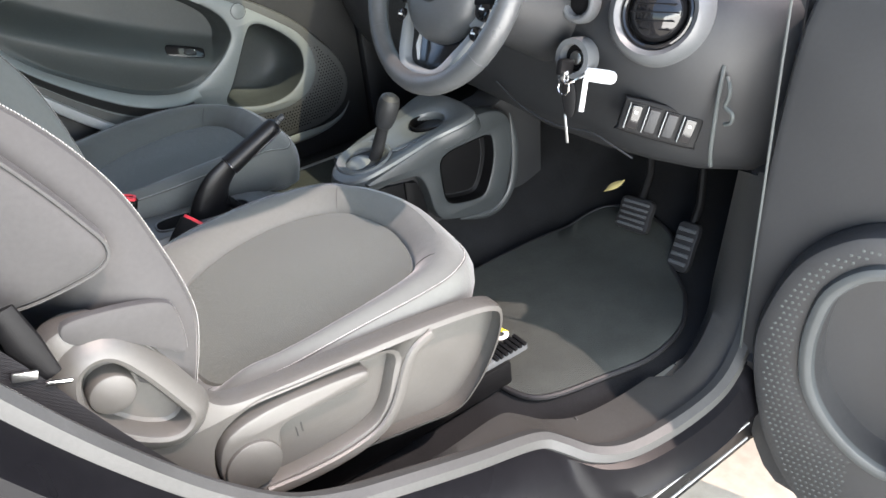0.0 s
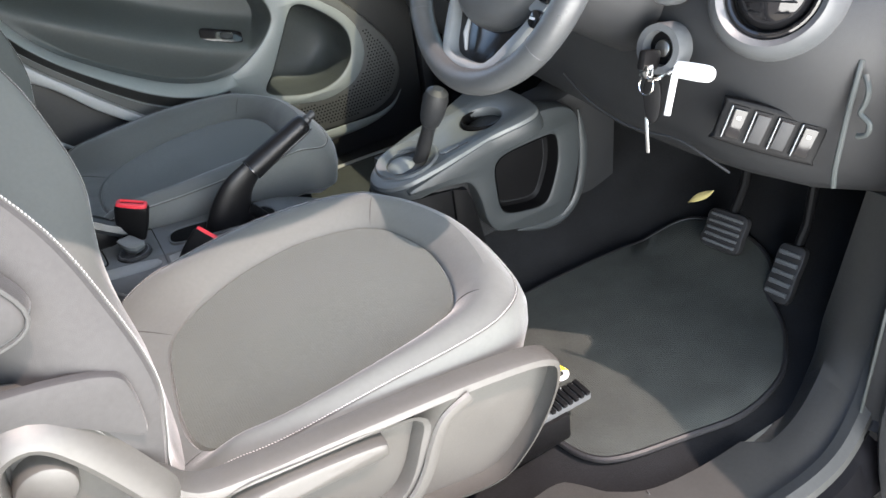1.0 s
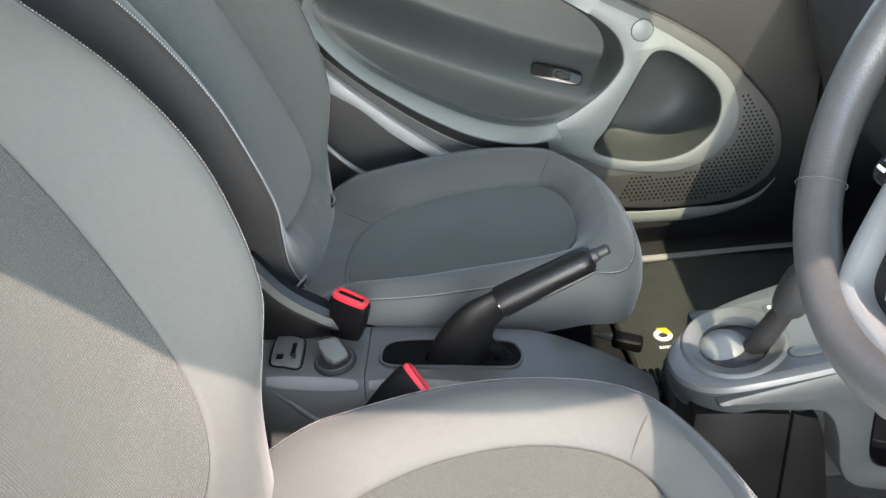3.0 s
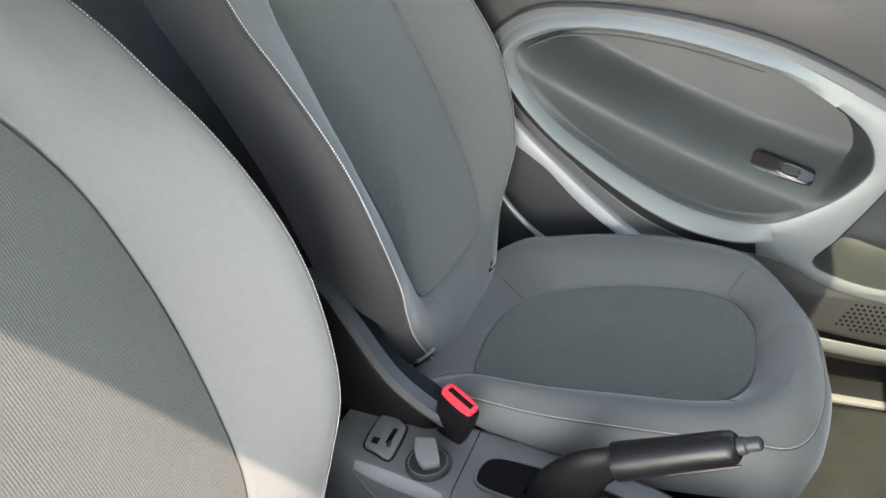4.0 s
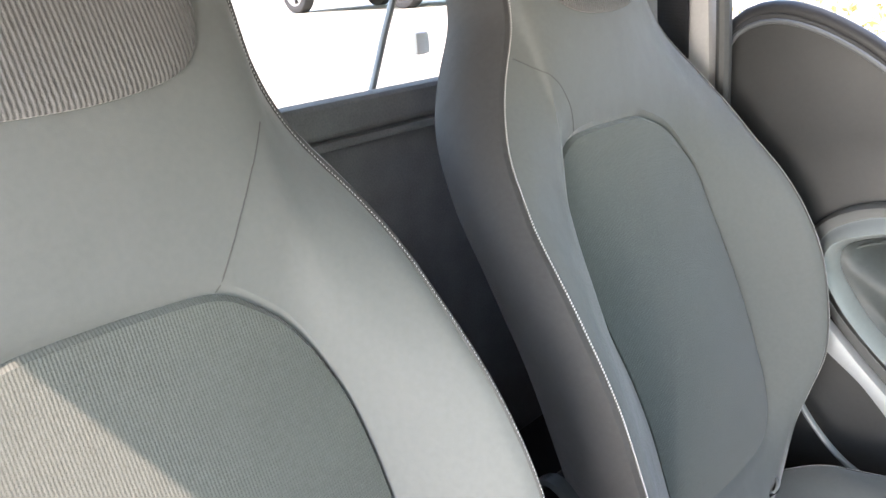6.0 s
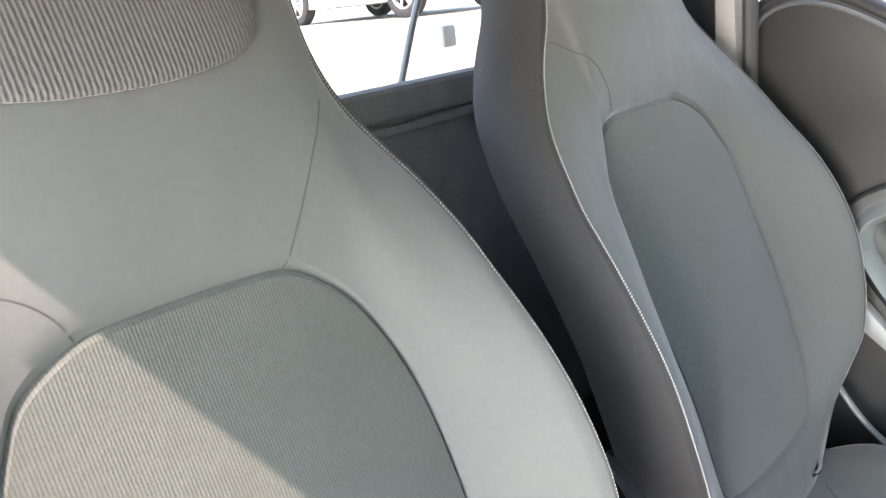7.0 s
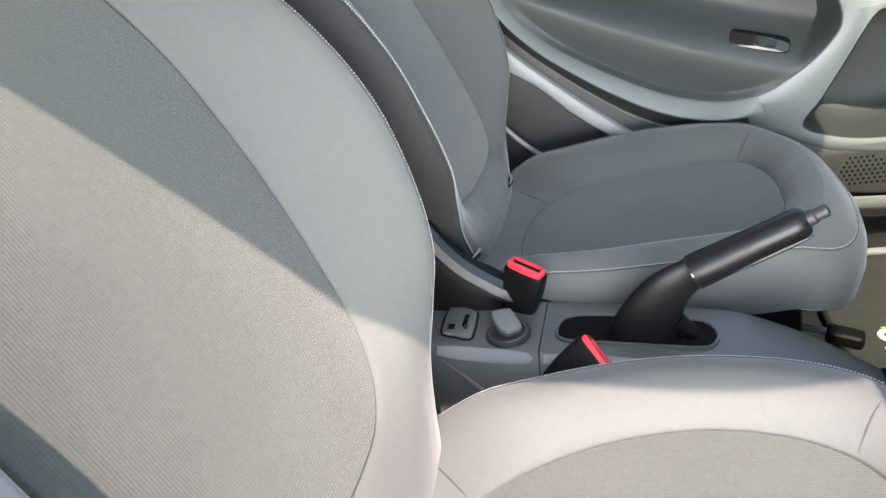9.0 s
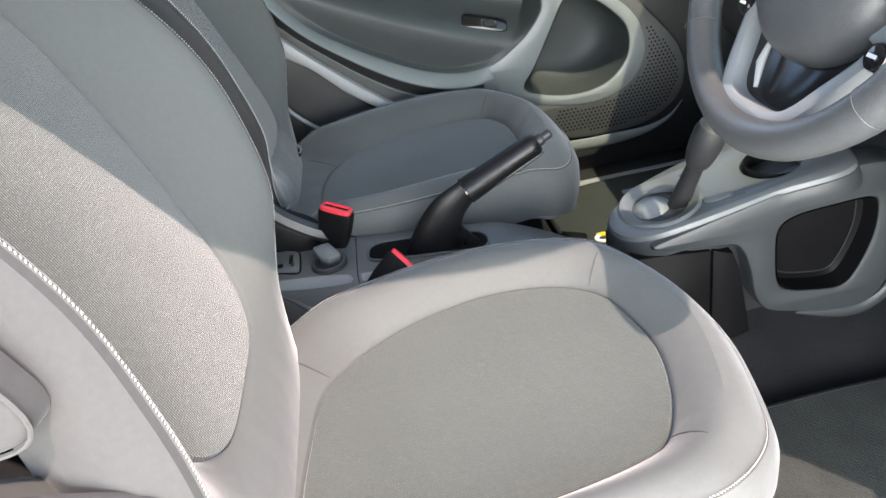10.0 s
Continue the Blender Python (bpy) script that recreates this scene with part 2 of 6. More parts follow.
def tube(path, radius, sides=8, closed=False, cap=True, squash=None):
    """A tube along points; radius a number or one for each point; squash flattens it along a direction."""
    path = [Vector(p) for p in path]
    n = len(path)
    radii = radius if isinstance(radius, (list, tuple)) else [radius] * n
    rings, ref = [], None
    for i, p in enumerate(path):
        a = path[(i - 1) % n] if closed or i > 0 else p
        b = path[(i + 1) % n] if closed or i < n - 1 else p
        t = (b - a).normalized()
        if ref is None:
            ref = t.orthogonal().normalized()
        ref = (ref - t * ref.dot(t)).normalized()
        w = t.cross(ref)
        ring = []
        for s in range(sides):
            ang = 2 * math.pi * s / sides
            off = (ref * math.cos(ang) + w * math.sin(ang)) * radii[i]
            if squash:
                d, f = squash
                off -= Vector(d) * off.dot(Vector(d)) * (1 - f)
            ring.append(p + off)
        rings.append(ring)
    if closed:
        rings.append(rings[0])
        return loft(rings)
    return loft(rings, cap, cap)


def dashes(path, length, gap, radius, closed=True):
    """Stitches: short separate threads along a path."""
    path = [Vector(p) for p in path] + ([Vector(path[0])] if closed else [])
    shapes, run, on = [], 0.0, 0.0
    total = sum((b - a).length for a, b in zip(path, path[1:]))
    marks = []
    s = 0.0
    while s + length < total:
        marks.append((s, s + length))
        s += length + gap

    acc = [0.0]
    for a, b in zip(path, path[1:]):
        acc.append(acc[-1] + (b - a).length)

    def at(d, j=[0]):
        if acc[j[0]] > d:
            j[0] = 0
        while j[0] < len(acc) - 2 and acc[j[0] + 1] < d:
            j[0] += 1
        i = j[0]
        return path[i].lerp(path[i + 1], (d - acc[i]) / ((acc[i + 1] - acc[i]) or 1))
    for a, b in marks:
        shapes.append(tube([at(a), at((a + b) / 2), at(b)], [radius * 0.6, radius, radius * 0.6], 5))
    return join(*shapes)


def rbox(size, r=0.004, m=None, seg=2):
    """A rounded box centred on the origin, then moved by m."""
    bm = bmesh.new()
    bmesh.ops.create_cube(bm, size=1)
    bmesh.ops.scale(bm, vec=size, verts=bm.verts)
    if r:
        bmesh.ops.bevel(bm, geom=list(bm.edges), offset=min(r, min(size) * 0.45), segments=seg, profile=0.6, affect="EDGES")
    bm.verts.index_update()
    out = [v.co.copy() for v in bm.verts], [tuple(v.index for v in f.verts) for f in bm.faces]
    bm.free()
    return moved(out, m) if m else out


def offset_loop(loop, d):
    """A flat loop of (a, b) moved inward (d > 0, for a loop that runs counter-clockwise)."""
    n = len(loop)
    area = sum(loop[i][0] * loop[(i + 1) % n][1] - loop[(i + 1) % n][0] * loop[i][1] for i in range(n))
    sgn = 1 if area > 0 else -1
    out = []
    for i in range(n):
        a, b = Vector(loop[i - 1]).to_2d(), Vector(loop[(i + 1) % n]).to_2d()
        t = (b - a).normalized()
        out.append(Vector((loop[i][0] - t.y * d * sgn, loop[i][1] + t.x * d * sgn)))
    return out


def slab(outer, holes, depth, bevel, m, back=True):
    """A plate of the outline with holes, its face at +depth with rounded rims, laid by the matrix m from (a, b, height)."""
    from mathutils.geometry import tessellate_polygon
    outer = [Vector(p).to_2d() for p in outer]
    holes = [[Vector(p).to_2d() for p in h] for h in holes]
    loops = [outer] + holes
    tops, vs, fs = [], [], []
    for i, lp in enumerate(loops):
        sg = 1 if i == 0 else -1
        levels = [(0, 0), (0, depth - bevel), (0.3 * bevel, depth - 0.3 * bevel), (bevel, depth)]
        rings = [[Vector((*q, h)) for q in (offset_loop(lp, sg * d) if d else lp)] for d, h in levels]
        v, f = loft(rings)
        o = len(vs)
        vs += v
        fs += [tuple(k + o for k in q) for q in f]
        tops.append(rings[-1])
    o = len(vs)
    for t in tops:
        vs += t
    for tri in tessellate_polygon(tops):
        fs.append(tuple(o + k for k in tri))
    if back:
        o = len(vs)
        for lp in loops:
            vs += [Vector((*p, 0)) for p in lp]
        for tri in tessellate_polygon([[Vector((*p, 0)) for p in lp] for lp in loops]):
            fs.append(tuple(o + k for k in tri))
    return moved((vs, fs), m)


def disc(r, depth, bevel, m, n=32):
    return slab([(r * math.cos(2 * math.pi * i / n), r * math.sin(2 * math.pi * i / n)) for i in range(n)], [], depth, bevel, m)


def ring_loop(r, n=40, c=(0, 0), ry=None):
    return [(c[0] + r * math.cos(2 * math.pi * i / n), c[1] + (ry or r) * math.sin(2 * math.pi * i / n)) for i in range(n)]


def axes(origin, a, b, h=None):
    """The matrix that lays (a, b, height) into the world."""
    a, b = Vector(a).normalized(), Vector(b).normalized()
    h = a.cross(b).normalized() if h is None else Vector(h).normalized()
    m = Matrix((a, b, h)).transposed().to_4x4()
    m.translation = Vector(origin)
    return m


def lerp_table(table, z):
    if z <= table[0][0]:
        return table[0][1]
    for (a, u), (b, v) in zip(table, table[1:]):
        if z <= b:
            k = table.index((a, u))
            lo, hi = table[max(k - 1, 0)], table[min(k + 2, len(table) - 1)]
            m0, m1 = (v - lo[1]) / (b - lo[0]), (hi[1] - u) / (hi[0] - a)
            t, h = (z - a) / (b - a), b - a
            return u * (1 + 2 * t) * (1 - t) ** 2 + v * t * t * (3 - 2 * t) + h * (m0 * t * (1 - t) ** 2 + m1 * t * t * (t - 1))
    return table[-1][1]


def smooth(a, b, v):
    """0 at a, 1 at b, eased."""
    t = max(0.0, min(1.0, (v - a) / (b - a)))
    return t * t * (3 - 2 * t)


def relaxed(loop, passes):
    """Evens out a closed loop."""
    loop = [Vector(p) for p in loop]
    for _ in range(passes):
        n = len(loop)
        loop = [loop[i] * 0.5 + (loop[i - 1] + loop[(i + 1) % n]) * 0.25 for i in range(n)]
    return loop


def overcast(path, outward, pitch, width, radius, closed=True):
    """Slanting stitches over a piped edge; outward(p) is the surface's direction there."""
    path = [Vector(p) for p in path] + ([Vector(path[0])] if closed else [])
    acc = [0.0]
    for a, b in zip(path, path[1:]):
        acc.append(acc[-1] + (b - a).length)
    vs, fs, s, j = [], [], 0.0, 0
    while s < acc[-1]:
        while acc[j + 1] < s:
            j += 1
        p = path[j].lerp(path[j + 1], (s - acc[j]) / ((acc[j + 1] - acc[j]) or 1))
        t = (path[j + 1] - path[j]).normalized()
        o = outward(p).normalized()
        w = t.cross(o).normalized()
        d = (t * pitch * 0.8 + w * width)
        e = d.cross(o).normalized() * radius
        k = len(vs)
        vs += [p - d * 0.5 - o * radius, p - d * 0.25 - e + o * radius * 0.6, p - d * 0.25 + e + o * radius * 0.6, p + d * 0.25 - e + o * radius * 0.6, p + d * 0.25 + e + o * radius * 0.6, p + d * 0.5 - o * radius]
        fs += [(k, k + 1, k + 2), (k + 1, k + 3, k + 4, k + 2), (k + 3, k + 5, k + 4), (k, k + 3, k + 1), (k, k + 2, k + 4), (k, k + 5, k + 3), (k, k + 4, k + 5)]
        s += pitch
    return vs, fs

# ---- seats ----
from mathutils.bvhtree import BVHTree

# outlines as (along, across) from one end of the centre line to the other: the half away from the driver's door, then the half towards it
SEATS = {
    "driver": dict(
        insert=([(0.036, 0), (0.028, 0.06), (0.012, 0.112), (-0.03, 0.148), (-0.10, 0.165), (-0.18, 0.160), (-0.24, 0.144), (-0.297, 0.115), (-0.335, 0.082), (-0.350, 0.045), (-0.357, 0)],
                [(0.022, -0.075), (-0.006, -0.132), (-0.04, -0.15), (-0.115, -0.168), (-0.195, -0.18), (-0.267, -0.183), (-0.33, -0.172), (-0.357, -0.150), (-0.366, -0.095)]),
        edge=([(0.112, 0), (0.104, 0.08), (0.067, 0.165), (0, 0.222), (-0.08, 0.243), (-0.16, 0.246), (-0.238, 0.236), (-0.32, 0.214), (-0.41, 0.19), (-0.445, 0.14), (-0.452, 0)],
              [(0.104, -0.07), (0.086, -0.145), (0.05, -0.192), (0.012, -0.218), (-0.064, -0.228), (-0.14, -0.230), (-0.28, -0.233), (-0.34, -0.222), (-0.41, -0.205), (-0.447, -0.16)]),
        back_insert=([(0.684, 0), (0.688, 0.08), (0.708, 0.122), (0.733, 0.143), (0.764, 0.156), (0.83, 0.168), (0.90, 0.175), (0.96, 0.175), (1.02, 0.169), (1.065, 0.156), (1.103, 0.137), (1.128, 0.112), (1.145, 0.086), (1.150, 0.035), (1.151, 0)],
                     [(0.688, -0.08), (0.708, -0.122), (0.733, -0.143), (0.764, -0.154), (0.83, -0.163), (0.90, -0.165), (0.96, -0.163), (1.02, -0.155), (1.065, -0.142), (1.10, -0.125), (1.127, -0.108), (1.148, -0.068), (1.151, -0.035)]),
        back_edge=([(0.53, 0), (0.535, 0.09), (0.56, 0.143), (0.62, 0.181), (0.68, 0.200), (0.74, 0.215), (0.80, 0.231), (0.88, 0.246), (0.96, 0.249), (1.04, 0.249), (1.12, 0.248), (1.18, 0.232), (1.24, 0.200), (1.30, 0.184), (1.36, 0.186), (1.43, 0.165), (1.475, 0.10), (1.49, 0)],
                   [(0.535, -0.11), (0.56, -0.165), (0.62, -0.21), (0.68, -0.237), (0.74, -0.258), (0.80, -0.264), (0.86, -0.255), (0.94, -0.243), (1.00, -0.235), (1.06, -0.228), (1.12, -0.220), (1.18, -0.205), (1.24, -0.182), (1.30, -0.170), (1.36, -0.172), (1.43, -0.155), (1.475, -0.10)]),
        seams=([(0.086, 1.146), (0.110, 1.186), (0.133, 1.22), (0.165, 1.259)], [(-0.068, 1.149), (-0.078, 1.171), (-0.098, 1.19), (-0.135, 1.205), (-0.18, 1.214)]),
        pad=[(1.291, 0), (1.293, 0.05), (1.304, 0.105), (1.328, 0.130), (1.38, 0.142), (1.43, 0.125), (1.462, 0.07), (1.467, 0)], level=0.612),
    "passenger": dict(
        insert=([(0.046, 0), (0.041, 0.06), (0.010, 0.115), (-0.05, 0.132), (-0.114, 0.128), (-0.19, 0.115), (-0.25, 0.095), (-0.300, 0.058), (-0.325, 0)],
                [(0.043, -0.06), (0.02, -0.112), (-0.03, -0.136), (-0.12, -0.149), (-0.21, -0.161), (-0.285, -0.157), (-0.318, -0.135), (-0.330, -0.07)]),
        edge=([(0.125, 0), (0.116, 0.085), (0.067, 0.180), (0, 0.228), (-0.09, 0.246), (-0.19, 0.240), (-0.30, 0.212), (-0.40, 0.18), (-0.445, 0.13), (-0.452, 0)],
              [(0.127, -0.06), (0.112, -0.15), (0.074, -0.203), (0, -0.224), (-0.12, -0.235), (-0.2, -0.238), (-0.27, -0.230), (-0.37, -0.215), (-0.43, -0.18)]),
        back_insert=([(0.672, 0.02), (0.674, 0.115), (0.690, 0.160), (0.733, 0.188), (0.80, 0.196), (0.88, 0.197), (0.96, 0.188), (1.03, 0.178), (1.08, 0.166), (1.135, 0.121), (1.160, 0.070), (1.166, 0.050), (1.168, 0)],
                     [(0.680, -0.072), (0.694, -0.106), (0.728, -0.108), (0.80, -0.104), (0.87, -0.110), (0.945, -0.127), (1.019, -0.139), (1.075, -0.143), (1.137, -0.130), (1.162, -0.100), (1.168, -0.06)]),
        back_edge=([(0.53, 0), (0.535, 0.085), (0.56, 0.131), (0.62, 0.177), (0.68, 0.202), (0.74, 0.223), (0.80, 0.241), (0.88, 0.256), (0.96, 0.260), (1.04, 0.264), (1.12, 0.262), (1.18, 0.249), (1.225, 0.225), (1.28, 0.190), (1.36, 0.170), (1.43, 0.150), (1.475, 0.10), (1.49, 0.03)],
                   [(0.535, -0.06), (0.56, -0.095), (0.62, -0.138), (0.68, -0.178), (0.74, -0.214), (0.80, -0.243), (0.88, -0.260), (0.96, -0.270), (1.04, -0.268), (1.12, -0.244), (1.18, -0.214), (1.24, -0.162), (1.30, -0.115), (1.36, -0.105), (1.43, -0.095), (1.475, -0.05)]),
        seams=([(-0.093, 1.168), (-0.093, 1.2), (-0.108, 1.235), (-0.138, 1.262)],),
        pad=[(1.300, 0), (1.302, 0.04), (1.311, 0.075), (1.331, 0.095), (1.38, 0.105), (1.43, 0.095), (1.462, 0.05), (1.467, 0)], level=0.607),
}
WING = [(0.53, 0.0), (0.56, 0.0), (0.62, 0.012), (0.68, 0.036), (0.74, 0.070), (0.80, 0.102), (0.88, 0.120), (0.96, 0.126), (1.04, 0.107), (1.12, 0.060), (1.18, 0.022), (1.24, -0.008), (1.30, -0.020), (1.36, -0.024), (1.5, -0.024)]
HEAD_LEAN = [(1.10, 0.0), (1.33, 0.03), (1.49, 0.032)]


def two_halves(far, near, n):
    """A closed outline, both halves with the same number of points, so that inner and outer outlines pair up."""
    pts = [(a, b, 0) for a, b in far] + [(a, b, 0) for a, b in reversed(near)]
    fine = smooth_loop(pts, 1200)
    end = min(range(1200), key=lambda i: (fine[i] - Vector((*far[-1], 0))).length)
    halves = []
    for run in (fine[:end + 1], fine[end:] + fine[:1]):
        acc = [0.0]
        for p, q in zip(run, run[1:]):
            acc.append(acc[-1] + (q - p).length)
        j = 0
        for i in range(n // 2):
            want = acc[-1] * i / (n // 2)
            while acc[j + 1] < want:
                j += 1
            halves.append(run[j].lerp(run[j + 1], (want - acc[j]) / ((acc[j + 1] - acc[j]) or 1)))
            if i == n // 2 - 1:
                break
    return halves


def back_x(z):
    return -0.57 - 0.36 * (z - 1.144) + lerp_table(HEAD_LEAN, z)


def crest(s):
    """Bolster section from the insert (0) to the piping (1)."""
    return 0.4 * math.sin(min(s, 1) * math.pi / 2) ** 1.4 + 0.6 * min(s, 1) ** 1.4


def build_guide(seat, at, turn):
    """Folded plastic lip round a dark slot, for the hooks of a child seat."""
    m = Matrix.Translation(at) @ pose(0, 0, 0, 0, 0, turn) @ pose(0, 0, 0, 0, -38, 0)
    lip = smooth_loop([(-0.012, 0.016, 0.004), (0.004, 0.017, 0.0055), (0.012, 0.012, 0.006), (0.014, 0.0, 0.006), (0.012, -0.011, 0.006), (0.005, -0.016, 0.0045)], 26, False)
    guide = part("anchor_guide", moved(tube(lip, [0.0012 + 0.0018 * math.sin(math.pi * (0.12 + 0.8 * i / 25)) for i in range(26)], 8, squash=((0.3, 0, 1), 0.75)), m), "clip", seat, "small pale plastic anchor guide")
    slot = [(p.x, p.y) for p in smooth_loop([(-0.014, -0.013, 0), (0.004, -0.014, 0), (0.011, -0.008, 0), (0.012, 0, 0), (0.011, 0.009, 0), (0.002, 0.015, 0), (-0.014, 0.014, 0)], 30)]
    part("guide_slot", slab(slot, [], 0.004, 0.001, m), "plastic_black", guide)
    part("guide_tongue", rbox((0.014, 0.010, 0.004), 0.0015, m @ Matrix.Translation((-0.003, -0.009, 0.0045)) @ pose(0, 0, 0, 12, 0, 8)), "knob", guide)


def build_seat(name, ox, oy, label, inner, sheet):
    """inner: the seat whose hinge cover and guides show; sheet: its outlines."""
    seat = thing(name, (ox - 0.15, oy, 0.36), label, "car seat", "front seats")
    place = Matrix.Translation((ox, oy, 0))
    ins, edge = relaxed(two_halves(*sheet["insert"], 144), 2), relaxed(two_halves(*sheet["edge"], 144), 4)
    low = sheet["level"]

    def sink(x):
        # the cushion falls a little towards the backrest
        return -0.020 * smooth(-0.10, -0.42, x)

    rings = []
    for s in (0.03, 0.2, 0.4, 0.6, 0.8, 0.93, 0.985, 1.0):
        ring = []
        for p in ins:
            x, y = -0.16 + (p.x + 0.16) * s, p.y * s
            z = low + sink(x) + 0.006 * s * s - (0.006 if s == 1.0 else 0) + 0.008 * (1 - s)
            ring.append((x, y, z))
        rings.append(ring)
    part("seat_insert", moved(loft(rings, True), place), "insert_x", seat, "ribbed woven grey insert")
    rings2 = [rings[-1]]
    for s in (0.03, 0.08, 0.16, 0.27, 0.4, 0.55, 0.7, 0.82, 0.92, 1.0):
        ring = []
        for p, q in zip(ins, edge):
            x, y = p.x + (q.x - p.x) * s, p.y + (q.y - p.y) * s
            front = smooth(0.02, 0.11, q.x)
            rear = smooth(-0.32, -0.44, q.x)
            top = (0.624 - low + 0.022) * math.sin(min(s / 0.62, 1) * math.pi / 2) ** 0.8 * (1 - 0.75 * rear)
            drop = (0.010 + 0.026 * front) * max(0, (s - 0.5) / 0.5) ** 2
            ring.append((x, y, low + 0.004 + sink(x) * (0.4 + 0.6 * rear) + top - drop))
        rings2.append(ring)
    part("seat_cushion", moved(loft(rings2), place), "fabric", seat)
    ctree = BVHTree.FromPolygons([tuple(v) for v in loft(rings2)[0]], loft(rings2)[1])
    corners = [(p.x, p.y) for p in ins]
    for want, out in (((0.0, 0.128), (0.026, 0.035)), ((0.0, -0.134), (0.026, -0.03)), ((-0.335, 0.085), (-0.062, 0.058)), ((-0.352, -0.155), (-0.05, -0.04))):
        a = min(corners, key=lambda c: (Vector(c) - Vector(want)).length)
        path = []
        for i in range(14):
            t = 0.06 + i / 14
            hit = ctree.ray_cast(Vector((a[0] + out[0] * t, a[1] + out[1] * t, 1.0)), Vector((0, 0, -1)))[0]
            if hit:
                path.append(hit)
        if len(path) > 2:
            part("cushion_seam", moved(tube(path, [0.0004 + 0.0006 * math.sin(math.pi * i / (len(path) - 1)) for i in range(len(path))], 6), place), "fold", seat)
    rim = [Vector(p) for p in rings2[-1]]
    skirt = [rings2[-1]]
    for out, down in ((0.006, 0.006), (0.012, 0.025), (0.012, 0.05), (0.004, 0.085), (-0.03, 0.105)):
        loop = offset_loop([(p.x, p.y) for p in rim], -out)
        skirt.append([(a.x, a.y, p.z - down) for a, p in zip(loop, rim)])
    part("seat_side_cover", moved(loft(skirt, False, True), place), "fabric", seat)
    part("seat_piping", moved(tube(rim, 0.0015, 6, True), place), "fold", seat)
    k = next(i for i, p in enumerate(rim) if p.x <= -0.40)
    order = [p + Vector((0, 0, 0.0016)) for p in rim]
    last = max(i for i, p in enumerate(rim) if p.x <= -0.40)
    front_run = order[last + 1:] + order[:k]
    part("seat_stitching", moved(overcast(front_run, lambda p: Vector((p.x + 0.16, p.y, 0.22)), 0.0034, 0.0013, 0.0005, False), place), "thread", seat, "white contrast stitching")

    # backrest
    ins, edge = relaxed(two_halves(*sheet["back_insert"], 216), 2), relaxed(two_halves(*sheet["back_edge"], 216), 6)
    rings = []
    for s in (0.03, 0.2, 0.4, 0.6, 0.8, 0.93, 0.985, 1.0):
        rings.append([(back_x(0.92 + (p.x - 0.92) * s) + 0.010 * (1 - s * s) - (0.006 if s == 1.0 else 0), p.y * s, 0.92 + (p.x - 0.92) * s) for p in ins])
    part("back_insert", moved(loft(rings, True), place), "insert_z", seat, "ribbed woven grey insert")
    rings2 = [rings[-1]]
    for s in (0.03, 0.08, 0.16, 0.28, 0.42, 0.56, 0.7, 0.82, 0.92, 1.0):
        ring = []
        for p, q in zip(ins, edge):
            z, y = p.x + (q.x - p.x) * s, p.y + (q.y - p.y) * s
            puff = 0.006 * math.sin(math.pi * min(s * 1.5, 1))
            fall = 0.013 * s * s + 0.007 * max(0, (s - 0.8) / 0.2) ** 2
            ring.append((back_x(z) + lerp_table(WING, z) * crest(s) + puff - fall, y, z))
        rings2.append(ring)
    part("backrest", moved(loft(rings2), place), "fabric", seat)
    tree = BVHTree.FromPolygons([tuple(v) for v in loft(rings2)[0]], loft(rings2)[1])
    rim = [Vector(p) for p in rings2[-1]]
    shell = [rings2[-1]]
    for out, back in ((0.006, 0.004), (0.016, 0.03), (0.018, 0.07), (0.008, 0.105), (-0.02, 0.125)):
        loop = offset_loop([(p.z, p.y) for p in rim], -out)
        tuck = 0.0 if inner else 0.30 * back * back / 0.125
        shell.append([(p.x - back * (1.0 - 0.2 * max(0, (p.z - 1.2) / 0.3)), a.y + tuck * smooth(-0.10, -0.20, a.y), a.x) for a, p in zip(loop, rim)])
    part("back_side_cover", moved(loft(shell, False, True), place), "fabric_side", seat, "smooth cloth side cover")
    part("back_piping", moved(tube(rim, 0.0016, 6, True), place), "fold", seat)
    out_rim = [p + Vector((0.0014, 0, 0)) + Vector((0, p.y, p.z - 0.95)).normalized() * 0.0008 for p in rim]
    part("back_stitching", moved(overcast(out_rim, lambda p: Vector((0.22, p.y, (p.z - 0.95) * 0.5)), 0.0034, 0.0016 if inner else 0.0012, 0.0007 if inner else 0.00045), place), "thread", seat, "white contrast stitching")

    # seams from the insert's corners to the neck, and the head pad
    for run in sheet["seams"]:
        path = []
        for p in smooth_loop([(0, y, z) for y, z in run], 24, False):
            hit = tree.ray_cast(Vector((0.0, p.y, p.z)), Vector((-1, 0, 0)))[0]
            if hit:
                path.append(hit)
        part("back_seam", moved(tube(path, 0.0006, 6), place), "fold", seat)
    pad = relaxed(mirror_loop(sheet["pad"], 120), 3)
    mid = 0.03 if inner else 0.007
    rings = []
    for s, lift in ((1.0, -0.002), (0.985, 0.003), (0.95, 0.0055), (0.9, 0.007), (0.8, 0.008), (0.6, 0.0085), (0.4, 0.009), (0.2, 0.009), (0.05, 0.009)):
        ring = []
        for p in pad:
            y, z = mid + p.y * s, 1.37 + (p.x - 1.37) * s
            hit = tree.ray_cast(Vector((0.0, y, z)), Vector((-1, 0, 0)))[0]
            ring.append(((hit.x if hit else back_x(z)) + lift, y, z))
        rings.append(ring)
    part("head_pad", moved(loft(rings, False, True), place), "insert_y", seat, "coarse ribbed grey head panel")

    # base under the cushion
    part("seat_base", rbox((0.44, 0.36, 0.14), 0.03, pose(ox - 0.17, oy, 0.47)), "plastic_black", seat)
